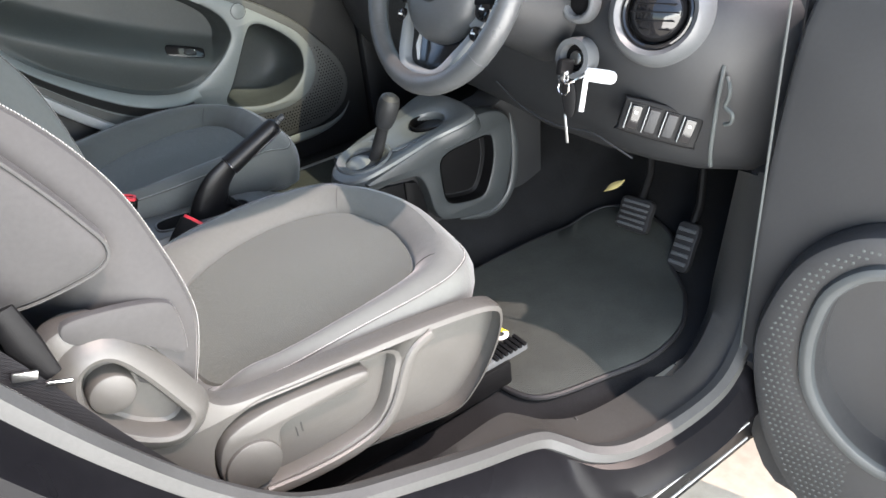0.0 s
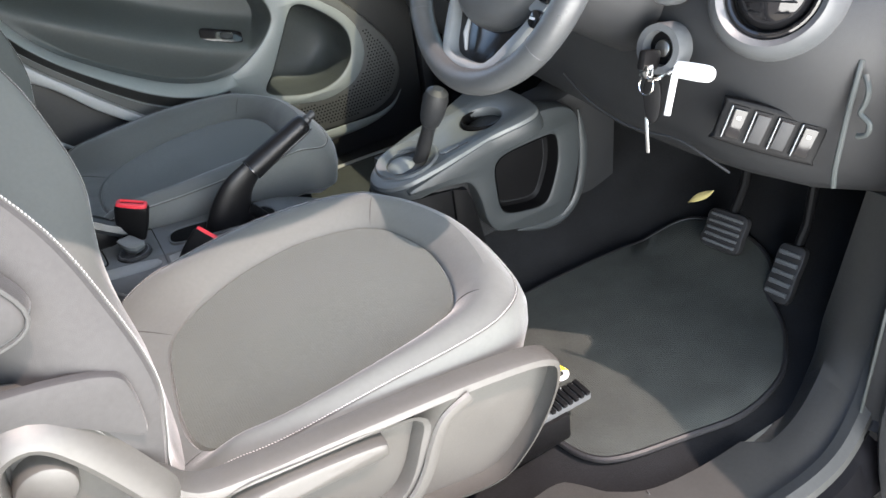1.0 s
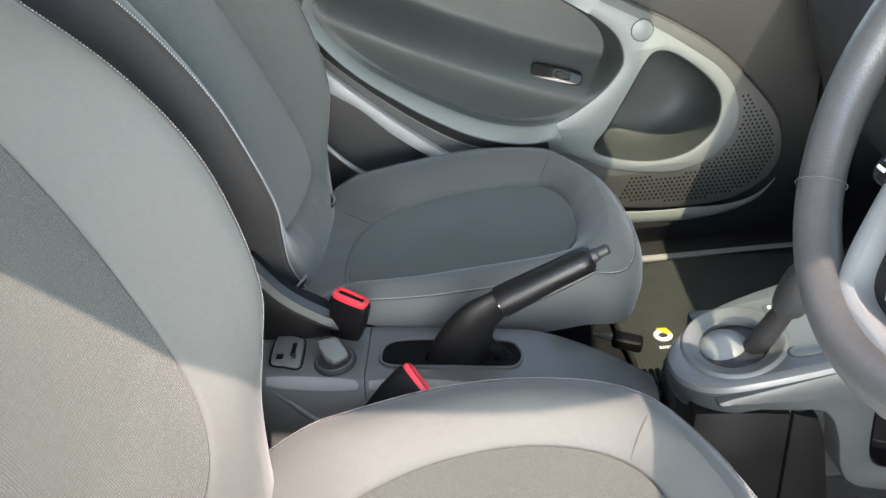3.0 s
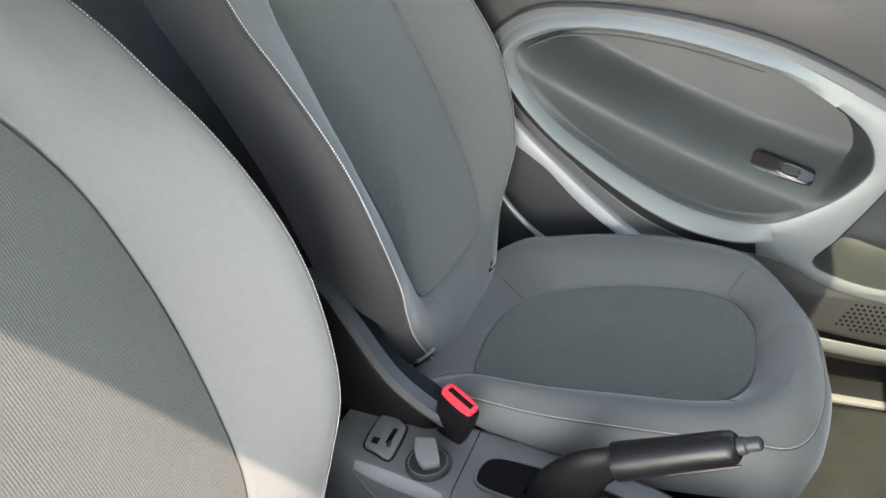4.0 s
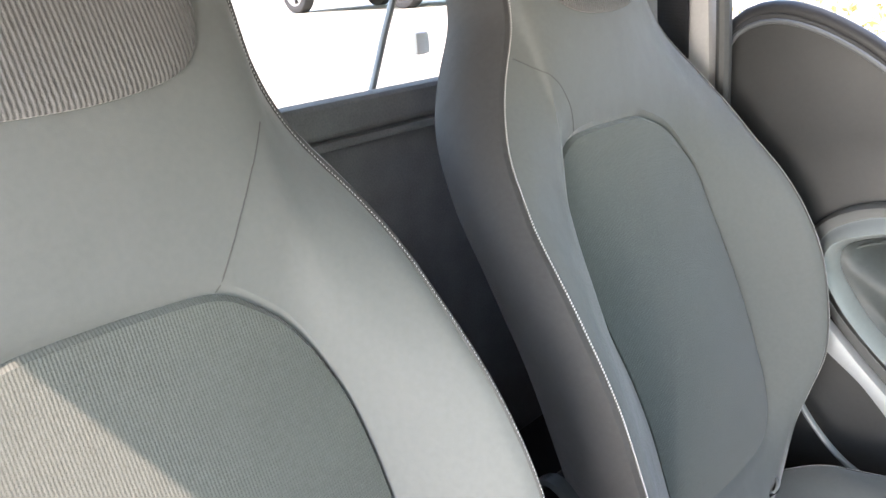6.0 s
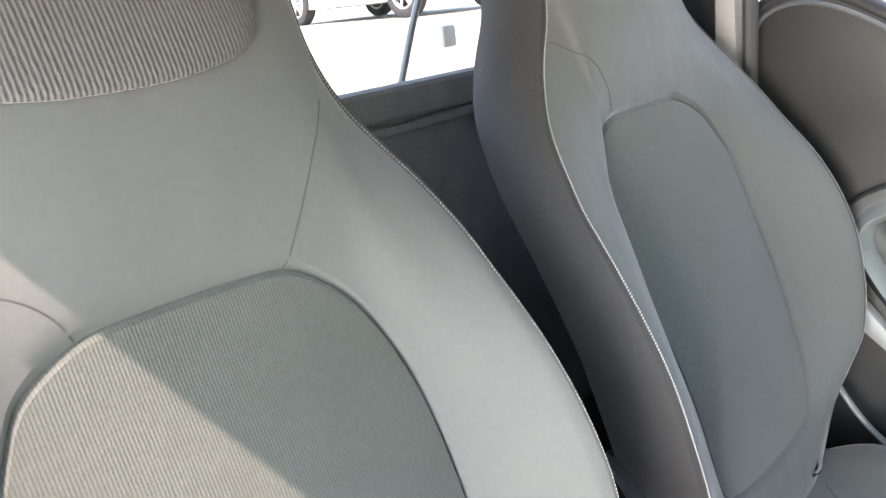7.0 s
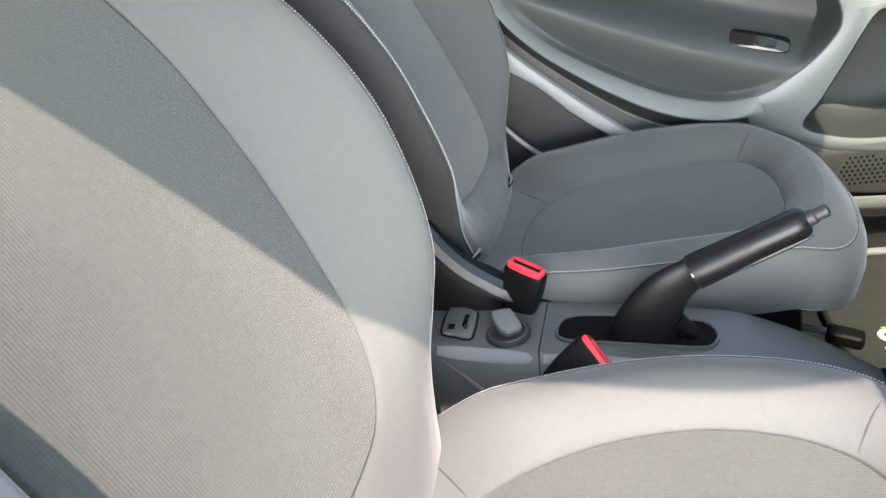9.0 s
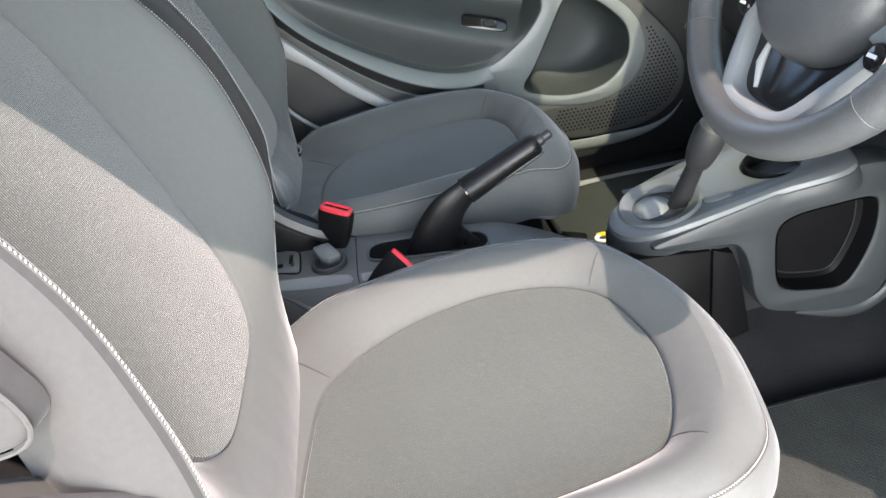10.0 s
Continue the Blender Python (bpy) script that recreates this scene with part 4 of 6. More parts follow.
part("button_groove", tube([deck @ Vector(p) for p in smooth_loop([(0.272, 0.264, 0.0202), (0.25, 0.2665, 0.0202), (0.225, 0.2705, 0.0202), (0.2175, 0.278, 0.0202), (0.2195, 0.286, 0.0202), (0.227, 0.289, 0.0202)], 30, False)], 0.0010, 6), "plastic", front)
part("shift_scale", rbox((0.040, 0.014, 0.002), 0.0006, deck @ Matrix.Translation((0.24, 0.365, 0.0205))), "plastic_grey", front)
for i in range(4):
    part("shift_mark", rbox((0.004, 0.006, 0.0006), 0.0, deck @ Matrix.Translation((0.227 + 0.009 * i, 0.365, 0.0220))), "white", front)
lever_ob = thing("gear_lever", (0.183, 0.322, 0.59), "dark grey gear lever with rounded knob", "gear lever")
g0, g1 = Vector((0.183, 0.322, 0.590)), Vector((0.216, 0.262, 0.752))
part("lever_shaft", tube([g0.lerp(g1, t) for t in (0, 0.3, 0.55, 0.62)], [0.015, 0.0135, 0.012, 0.0145], 16), "rubber", lever_ob)
part("gear_knob", tube([g0.lerp(g1, t) for t in (0.56, 0.60, 0.68, 0.78, 0.88, 0.96, 1.0)], [0.014, 0.018, 0.0208, 0.0225, 0.0225, 0.019, 0.009], 24), "plastic", lever_ob, "grained dark knob")

SIDE = axes((0, 0.286, 0), (1, 0, 0), (0, 0, 1), (0, -1, 0))
tray_hole = smooth_loop([(a, b, 0) for a, b in [(0.303, 0.575), (0.302, 0.53), (0.308, 0.485), (0.325, 0.468), (0.365, 0.458), (0.405, 0.455), (0.425, 0.475), (0.445, 0.53), (0.447, 0.58), (0.435, 0.597), (0.38, 0.597), (0.325, 0.592)]], 70)
tray_rim = smooth_loop([(a, b, 0) for a, b in [(0.118, 0.592), (0.135, 0.579), (0.215, 0.570), (0.245, 0.560), (0.262, 0.52), (0.272, 0.47), (0.292, 0.438), (0.33, 0.424), (0.38, 0.412), (0.43, 0.402), (0.46, 0.415), (0.485, 0.46), (0.502, 0.53), (0.503, 0.60), (0.48, 0.640), (0.42, 0.655), (0.34, 0.645), (0.25, 0.625), (0.16, 0.604)]], 120)
part("far_flank", rbox((0.40, 0.02, 0.24), 0.006, pose(0.33, 0.40, 0.48), 2), "console", front)
part("tray_frame", slab([(p.x, p.y) for p in tray_rim], [[(p.x, p.y) for p in tray_hole]], 0.048, 0.008, SIDE), "console", front, "dark grey side frame")
bowl = [[(p.x, 0.236 + d, p.y) for p in [Vector((0.375 + (q.x - 0.375) * s, 0.527 + (q.y - 0.527) * s, 0)) for q in tray_hole]] for s, d in ((1.0, 0.004), (0.99, 0.02), (0.97, 0.034), (0.90, 0.039))]
part("side_tray", loft(bowl, False, True), "plastic_black", front, "dark open storage tray")
part("tray_lip", tube([(q.x * 0.86 + 0.0525, 0.274, q.y * 0.86 + 0.0738) for q in tray_hole], 0.0010, 6, True), "plastic", front)
part("lower_panel", slab([(0.085, 0.40), (0.2055, 0.385), (0.2055, 0.562), (0.15, 0.570), (0.095, 0.574)], [], 0.042, 0.002, SIDE), "plastic_black", front)
part("lower_panel", slab([(0.2085, 0.385), (0.27, 0.40), (0.262, 0.45), (0.250, 0.52), (0.238, 0.552), (0.2085, 0.562)], [], 0.042, 0.002, SIDE), "plastic_black", front)
part("frame_edge", tube(smooth_loop([(0.500, 0.238, 0.63), (0.509, 0.238, 0.55), (0.502, 0.238, 0.48), (0.482, 0.238, 0.432), (0.446, 0.239, 0.406), (0.40, 0.240, 0.406), (0.34, 0.241, 0.420)], 40, False), [0.002 + 0.008 * min(1, math.sin(math.pi * i / 39) * 1.6) for i in range(40)], 12, squash=((0, 1, 0), 0.6)), "console", front)

# ---- steering wheel ----
WC = Vector((0.178, -0.012, 1.022))
rake = radians(25)
WM = axes(WC, (0, -1, 0), (math.sin(rake), 0, math.cos(rake)))
if (WM.to_3x3() @ Vector((0, 0, 1))).x > 0:
    WM = axes(WC, (0, -1, 0), (math.sin(rake), 0, math.cos(rake)), -(WM.to_3x3() @ Vector((0, 0, 1))))
wheel = thing("steering_wheel", WC, "dark leather steering wheel with satin grey lower spoke", "steering wheel")
rim_pts = [WM @ Vector((0.170 * math.cos(a), 0.168 * math.sin(a), 0)) for a in [2 * math.pi * i / 72 for i in range(72)]]
rim_r = [0.0165 + 0.002 * max(0, math.cos(2 * (2 * math.pi * i / 72) + 0.4)) for i in range(72)]
part("rim", tube(rim_pts, rim_r, 16, True), "leather", wheel)
for deg in (-141, -37):
    a = radians(deg)
    c = WM @ Vector((0.170 * math.cos(a), 0.168 * math.sin(a), 0))
    rad_v = (c - WC).normalized()
    nrm = WM.to_3x3() @ Vector((0, 0, 1))
    part("rim_seam", tube([c + (rad_v * math.cos(b) + nrm * math.sin(b)) * 0.0182 for b in [2 * math.pi * i / 20 for i in range(20)]], 0.0003, 5, True), "plastic_grey", wheel)
RIM = WM
HUB = WM @ Matrix.Translation((0, 0, 0.003))
WM = WM @ Matrix.Translation((0, 0, -0.036))
SPOKE = RIM @ Matrix(((1, 0, 0, 0), (0, 1, 0, 0), (0, -0.24, 1, -0.040), (0, 0, 0, 1)))
hub = smooth_loop([(a, b, 0) for a, b in [(0, 0.078), (0.055, 0.068), (0.086, 0.03), (0.092, -0.012), (0.080, -0.058), (0.045, -0.092), (0, -0.102), (-0.045, -0.092), (-0.080, -0.058), (-0.092, -0.012), (-0.086, 0.03), (-0.055, 0.068)]], 72)
part("hub", moved(loft([[(p.x * s, p.y * s, z) for p in hub] for s, z in ((0.9, -0.075), (1.0, -0.06), (1.0, -0.030), (0.985, -0.018), (0.94, -0.008), (0.85, 0.001), (0.7, 0.007), (0.5, 0.010), (0.3, 0.011), (0.05, 0.012))], True, True), HUB), "leather", wheel, "dark padded hub")
part("badge_ring", slab(ring_loop(0.033, 44), [ring_loop(0.029, 44)], 0.003, 0.001, HUB @ Matrix.Translation((0, -0.012, 0.0105))), "plastic", wheel)
part("badge_disc", slab(ring_loop(0.027, 44), [ring_loop(0.0115, 40, (0.001, 0), 0.009)], 0.005, 0.002, HUB @ Matrix.Translation((0, -0.012, 0.0095))), "badge", wheel, "silver ring badge")
spoke = smooth_loop([(a, b, 0) for a, b in [(-0.118, -0.022), (-0.092, -0.085), (-0.062, -0.138), (-0.032, -0.158), (0.032, -0.158), (0.062, -0.138), (0.092, -0.085), (0.118, -0.022), (0.08, -0.03), (0, -0.05), (-0.08, -0.03)]], 72)
gap = smooth_loop([(a, b, 0) for a, b in [(-0.082, -0.066), (-0.062, -0.108), (-0.040, -0.137), (0, -0.143), (0.040, -0.137), (0.062, -0.108), (0.082, -0.066), (0.04, -0.072), (0, -0.076), (-0.04, -0.072)]], 60)
part("lower_spoke", slab([(p.x, p.y) for p in spoke], [[(p.x, p.y) for p in gap]], 0.016, 0.005, SPOKE @ Matrix.Translation((0, 0, -0.008))), "silver_dark", wheel, "satin grey lower spoke")
part("spoke_rib", tube([SPOKE @ Vector(p) for p in ((-0.040, -0.090, 0.0), (-0.028, -0.112, 0.003), (-0.016, -0.132, 0.0))], [0.002, 0.004, 0.002], 10), "silver", wheel, "bright inner rib")
part("spoke_back", slab([(p.x * 1.12, p.y * 1.02) for p in gap], [], 0.006, 0.001, SPOKE @ Matrix.Translation((0, 0, -0.014))), "gloss_black", wheel, "gloss black spoke inlay")
for sgn in (1, -1):
    arm = smooth_loop([(a * sgn, b, 0) for a, b in [(0.070, 0.032), (0.12, 0.030), (0.156, 0.024), (0.158, -0.02), (0.12, -0.028), (0.075, -0.030)]], 40)
    part("side_spoke", slab([(p.x, p.y) for p in arm], [], 0.018, 0.006, RIM @ Matrix.Translation((0, 0, -0.026))), "plastic_black", wheel)
    pod = part("button_pod", disc(0.024, 0.010, 0.004, RIM @ Matrix.Translation((sgn * 0.112, 0.010, -0.012)), 36), "gloss_black", wheel, "gloss black round button pod")
    for dx, dy in ((0, 0.012), (0, -0.012), (0.013, 0), (-0.013, 0)):
        part("button_mark", rbox((0.005, 0.004, 0.0008), 0.0002, RIM @ Matrix.Translation((sgn * 0.112 + dx, 0.010 + dy, -0.0016))), "white", pod)
for sgn in (1, -1):
    for dx, dy, r in ((0.104, -0.036, 0.017), (0.098, -0.072, 0.011)):
        pad_b = part("hub_button", disc(r, 0.022, 0.004, WM @ Matrix.Translation((sgn * dx, dy, 0.004)), 28), "gloss_black", wheel, "small round gloss button")
        part("button_mark", rbox((0.010, 0.003, 0.0008), 0.0002, WM @ Matrix.Translation((sgn * dx, dy, 0.0264))), "white", pad_b)
part("column", tube([WM @ Vector((0, 0, -0.02)), WM @ Vector((0, 0, -0.10)), WM @ Vector((0, 0.01, -0.24))], [0.055, 0.075, 0.10], 28), "plastic", wheel, "dark steering column shroud")
for sgn in (1, -1):
    part("stalk", tube([WM @ Vector((sgn * 0.03, 0.02, -0.06)), WM @ Vector((sgn * 0.10, 0.02, -0.05)), WM @ Vector((sgn * 0.165, 0.02, -0.045))], [0.008, 0.008, 0.011], 12), "plastic_black", wheel)

# ---- dashboard ----
dash = thing("dashboard", (0.55, 0.35, 0.70), "dark grey moulded dashboard", "dashboard")
rows = []
for y, dx, top in ((-0.40, 0.155, 0.985), (-0.345, 0.085, 0.995), (-0.28, 0.035, 1.0), (-0.20, 0.012, 1.005), (-0.10, 0.0, 1.02), (0.05, 0.0, 1.02), (0.18, 0.02, 1.0), (0.35, 0.04, 0.99), (0.6, 0.05, 0.985), (0.85, 0.07, 0.98), (1.02, 0.13, 0.97)):
    prof = [(0.90, 0.66), (0.62, 0.655), (0.47, 0.665), (0.425, 0.69), (0.405, 0.74), (0.385, 0.80), (0.372, 0.86), (0.375, 0.91), (0.395, 0.955), (0.43, top - 0.015), (0.48, top), (0.60, top + 0.005), (0.95, top - 0.01)]
    rows.append([(x + dx * max(0, min(1, (0.75 - x) / 0.3)), y, z) for x, z in [(p.x, p.y) for p in smooth_loop([(a, b, 0) for a, b in prof], 48, False)]])
part("dash_body", loft(rows, False, False, closed=False), "plastic", dash)
for y, side in ((-0.40, rows[0]), (1.02, rows[-1])):
    v = [Vector(p) for p in side]
    part("end_cap", (v + [Vector((0.9, y, 0.66))], [tuple(range(len(v)))]), "plastic", dash)
IG = Vector((0.352, -0.128, 0.868))
IGM = axes(IG, (0.18, -1, 0), (0.2, 0.05, 1))
if (IGM.to_3x3() @ Vector((0, 0, 1))).x > 0:
    IGM = axes(IG, (0.18, -1, 0), (0.2, 0.05, 1), -(IGM.to_3x3() @ Vector((0, 0, 1))))
part("ignition_ring", slab(ring_loop(0.033, 40), [ring_loop(0.022, 40)], 0.030, 0.010, IGM @ Matrix.Translation((0, 0, -0.012))), "plastic_grey", dash, "raised grey ignition ring")
part("ignition_lock", disc(0.0225, 0.014, 0.003, IGM @ Matrix.Translation((0, 0, -0.012))), "plastic_black", dash)
part("lock_barrel", disc(0.011, 0.008, 0.002, IGM), "steel", dash, "steel lock barrel")
part("light_switch_ring", slab(ring_loop(0.034, 40), [ring_loop(0.020, 40)], 0.022, 0.008, IGM @ Matrix.Translation((-0.008, 0.086, -0.012))), "plastic_grey", dash, "raised grey ring")
part("light_switch", disc(0.0205, 0.010, 0.003, IGM @ Matrix.Translation((-0.008, 0.086, -0.012))), "plastic_black", dash)
# round air vent
VM = axes((0.405, -0.245, 0.945), (0.45, -1, 0), (0.3, 0.1, 1))
if (VM.to_3x3() @ Vector((0, 0, 1))).x > 0:
    VM = axes((0.405, -0.245, 0.945), (0.45, -1, 0), (0.3, 0.1, 1), -(VM.to_3x3() @ Vector((0, 0, 1))))
part("vent_pod", moved(loft([[(r * math.cos(a), r * math.sin(a), z) for a in [2 * math.pi * i / 44 for i in range(44)]] for r, z in ((0.085, -0.05), (0.078, 0.0), (0.070, 0.018), (0.062, 0.024), (0.055, 0.018), (0.053, 0.0))]), VM), "plastic_grey", dash, "grey round vent housing")
part("vent_ring", slab(ring_loop(0.054, 40), [ring_loop(0.046, 40)], 0.016, 0.004, VM), "gloss_black", dash)
part("vent_ball", moved(loft([[(0.044 * math.cos(e) * math.cos(a), 0.044 * math.cos(e) * math.sin(a), 0.026 * math.sin(e)) for a in [2 * math.pi * i / 32 for i in range(32)]] for e in (0, 0.3, 0.6, 0.9, 1.2, 1.5)], False, True), VM), "gloss_black", dash, "gloss black vent ball")
for k in (-2, -1, 0, 1, 2):
    part("vent_slat", rbox((0.07 - abs(k) * 0.012, 0.002, 0.010), 0.0005, VM @ Matrix.Translation((0, k * 0.012, 0.024 - abs(k) * 0.004))), "plastic_black", dash)
# switch row
A, Bv = Vector((0.378, -0.214, 0.806)), Vector((0.452, -0.298, 0.772))
along = (Bv - A).normalized()
SWM = axes((A + Bv) / 2, along, Vector((0.18, 0.05, 1)) - along * along.dot(Vector((0.18, 0.05, 1))))
if (SWM.to_3x3() @ Vector((0, 0, 1))).x > 0:
    SWM = axes((A + Bv) / 2, along, Vector((0.18, 0.05, 1)) - along * along.dot(Vector((0.18, 0.05, 1))), -(SWM.to_3x3() @ Vector((0, 0, 1))))
panel = part("switch_panel", slab([(p.x, p.y) for p in smooth_loop([(-0.064, 0.022, 0), (-0.062, 0.028, 0), (0, 0.030, 0), (0.062, 0.028, 0), (0.064, 0.022, 0), (0.064, -0.022, 0), (0.062, -0.028, 0), (0, -0.030, 0), (-0.062, -0.028, 0), (-0.064, -0.022, 0)], 60)], [], 0.012, 0.004, SWM @ Matrix.Translation((0, -0.018, -0.002))), "plastic_black", dash, "dark switch panel")
for i in range(4):
    x = -0.0435 + 0.029 * i
    part("switch_bezel", rbox((0.022, 0.044, 0.004), 0.001, SWM @ Matrix.Translation((x, -0.018, 0.0105))), "plastic_black", panel)
    part("rocker_switch", rbox((0.0165, 0.038, 0.006), 0.002, SWM @ Matrix.Translation((x + 0.001, -0.018, 0.0125)) @ pose(0, 0, 0, 6, 0, 0)), "plastic" if i in (1, 2) else "gloss_black", panel)
    part("switch_edge", rbox((0.0016, 0.042, 0.006), 0.0006, SWM @ Matrix.Translation((x - 0.0105, -0.018, 0.013))), "silver_dark", panel, "bright switch edge")
    if i in (0, 3):
        part("switch_mark", rbox((0.0045, 0.004, 0.0006), 0.0002, SWM @ Matrix.Translation((x + 0.001, -0.010, 0.0166)) @ pose(0, 0, 0, 6, 0, 0)), "white", panel)
release = thing("bonnet_release", (0.45, -0.34, 0.80), "dark plastic release handle below the dashboard's end", "handle")
part("handle_bar", tube(smooth_loop([(0.450, -0.334, 0.87), (0.442, -0.337, 0.847), (0.440, -0.335, 0.81), (0.440, -0.333, 0.77), (0.441, -0.331, 0.73), (0.446, -0.330, 0.705)], 20, False), 0.0036, 8), "recess", release)
part("handle_hook", tube(smooth_loop([(0.446, -0.344, 0.856), (0.442, -0.353, 0.842), (0.441, -0.353, 0.826), (0.440, -0.350, 0.813), (0.441, -0.362, 0.803), (0.442, -0.361, 0.789), (0.442, -0.350, 0.783)], 30, False), 0.0034, 8), "recess", release)
part("knee_panel_edge", tube(smooth_loop([(0.40, 0.15, 0.752), (0.392, 0.08, 0.728), (0.386, 0.0, 0.716), (0.386, -0.06, 0.716), (0.39, -0.12, 0.722), (0.40, -0.17, 0.705), (0.41, -0.20, 0.690)], 40, False), 0.002, 6), "plastic", dash)

# ---- keys ----
keys = thing("car_keys", IG, "car key with spare key and white tag hanging in the ignition", "keys")
k0 = IG + Vector((-0.012, 0, 0))
part("key_head", rbox((0.036, 0.012, 0.026), 0.005, Matrix.Translation(k0 + Vector((-0.020, -0.004, -0.006))) @ pose(0, 0, 0, 0, 15, 10)), "plastic_black", keys, "black key head in the lock")
part("key_collar", rbox((0.012, 0.016, 0.018), 0.003, Matrix.Translation(k0 + Vector((-0.030, -0.010, -0.016)))), "chrome", keys, "chrome key collar")
kr = k0 + Vector((-0.034, -0.014, -0.028))
part("key_ring", tube([kr + Vector((0.003 * math.sin(a), 0.012 * math.cos(a), 0.012 * math.sin(a) - 0.006)) for a in [2 * math.pi * i / 24 for i in range(24)]], 0.0012, 6, True), "chrome", keys, "thin steel ring")
part("key_tag", slab([(p.x, p.y) for p in smooth_loop([(-0.028, -0.008, 0), (-0.02, -0.0105, 0), (0.02, -0.0105, 0), (0.030, -0.006, 0), (0.032, 0, 0), (0.030, 0.006, 0), (0.02, 0.0105, 0), (-0.02, 0.0105, 0), (-0.028, 0.008, 0)], 40)], [], 0.003, 0.001, axes((0.345, -0.184, 0.851), (0.12, -0.95, 0.05), (0.35, 0.06, 0.9))), "tag", keys, "white plastic tag")
part("key_strap", slab([(-0.0045, -0.030), (0.0045, -0.030), (0.0045, 0.026), (-0.0045, 0.026)], [], 0.003, 0.001, axes((0.337, -0.157, 0.817), (0.15, -0.95, 0.1), (0.1, -0.1, 1))), "tag", keys, "white tag strip")
part("tag_link", tube(smooth_loop([tuple(kr + Vector((0, -0.004, 0.002))), tuple(kr + Vector((0.006, -0.016, 0.006))), (0.344, -0.157, 0.850)], 12, False), 0.0022, 6), "chrome", keys, "steel link of the tag")
part("spare_key_bow", slab([(p.x, p.y) for p in smooth_loop([(0, 0.030, 0), (0.010, 0.022, 0), (0.012, 0, 0), (0.008, -0.026, 0), (0, -0.034, 0), (-0.008, -0.026, 0), (-0.012, 0, 0), (-0.010, 0.022, 0)], 40)], [], 0.007, 0.002, axes((0.327, -0.134, 0.809), (0.5, -0.85, 0.1), (0.06, 0.12, 1))), "plastic_black", keys, "black spare key head")
part("spare_key_blade", rbox((0.0045, 0.002, 0.05), 0.0006, axes((0.327, -0.125, 0.751), (0.5, -0.85, 0.1), (0.85, 0.5, 0), (0.08, 0.18, 1))), "steel", keys, "steel key blade")

# ---- floor, mats, pedals ----
def grid(xs, ys, fz):
    n = len(ys)
    v = [(x, y, fz(x, y)) for x in xs for y in ys]
    return v, [(i * n + j, i * n + j + 1, (i + 1) * n + j + 1, (i + 1) * n + j) for i in range(len(xs) - 1) for j in range(n - 1)]


def floor_z(x, y):
    z = 0.335 + 0.01 * math.sin(9 * x + 4 * y) * 0.3
    z += 0.55 * max(0, x - 0.56) ** 1.2                      # toe board
    z += 0.09 * math.exp(-((y - 0.355) / 0.13) ** 4)          # tunnel
    if x < -0.30:
        z += min(0.16, 0.9 * (-0.30 - x) ** 1.3)
    return z


fl = part("floor", grid([-1.0 + 0.03 * i for i in range(66)], [-0.345 + 0.03 * i for i in range(46)], floor_z), "carpet", label="black carpeted car floor", category="floor", kind="structure")


def build_mat(name, loop, zf, label, logo, turn=0):
    ob = thing(name, (loop[0].x, loop[0].y, 0.345), label, "floor mat", "floor mats")
    c = sum((Vector(p) for p in loop), Vector()) / len(loop)
    rings = []
    for s, h in ((1.0, 0.002), (1.0, 0.010), (0.985, 0.0125), (0.8, 0.012), (0.6, 0.012), (0.4, 0.012), (0.2, 0.012), (0.03, 0.012)):
        rings.append([(c.x + (p.x - c.x) * s, c.y + (p.y - c.y) * s, zf(c.x + (p.x - c.x) * s, c.y + (p.y - c.y) * s) + h) for p in loop])
    part("mat_top", loft(rings, False, True), "mat", ob)
    part("mat_edging", tube([(p.x, p.y, zf(p.x, p.y) + 0.008) for p in loop], 0.0055, 8, True), "rubber", ob, "bound black edge")
    lx, ly = logo
    lm = Matrix.Translation((lx, ly, zf(lx, ly) + 0.0125)) @ pose(0, 0, 0, 0, 0, turn)
    part("logo_ring", slab(ring_loop(0.017, 32), [ring_loop(0.008, 32)], 0.0025, 0.001, lm), "white", ob, "white woven ring mark")
    part("logo_wedge", slab([(-0.002, -0.0175), (0.019, -0.010), (0.020, 0.008), (0.008, 0.0)], [], 0.0032, 0.001, lm), "yellow", ob, "yellow woven mark")
    for i in range(5):
        part("logo_bar", rbox((0.006, 0.0045, 0.0015), 0.0003, lm @ Matrix.Translation((-0.034, -0.012 + 0.006 * i, 0.001))), "white", ob)
    return ob


def mat_z(x, y):
    return 0.338 + 0.55 * max(0, x - 0.56) ** 1.2


drv_loop = smooth_loop([(0.100, -0.09, 0), (0.10, -0.17, 0), (0.115, -0.235, 0), (0.155, -0.268, 0), (0.25, -0.292, 0), (0.345, -0.312, 0), (0.43, -0.302, 0), (0.49, -0.275, 0), (0.56, -0.215, 0), (0.60, -0.15, 0), (0.655, -0.11, 0), (0.68, -0.02, 0), (0.66, 0.09, 0), (0.55, 0.13, 0), (0.40, 0.14, 0), (0.25, 0.135, 0), (0.13, 0.12, 0), (0.10, 0.05, 0)], 120)
build_mat("driver_floor_mat", drv_loop, mat_z, "dark ribbed driver's floor mat with small woven mark", (0.189, -0.078), 80)
pas_loop = smooth_loop([(0.10, 0.52, 0), (0.11, 0.60, 0), (0.10, 0.72, 0), (0.10, 0.86, 0), (0.13, 0.90, 0), (0.30, 0.92, 0), (0.50, 0.90, 0), (0.64, 0.86, 0), (0.66, 0.70, 0), (0.64, 0.53, 0), (0.50, 0.49, 0), (0.30, 0.48, 0), (0.14, 0.485, 0)], 110)
build_mat("passenger_floor_mat", pas_loop, mat_z, "dark ribbed passenger floor mat with small woven mark", (0.174, 0.672), 90)


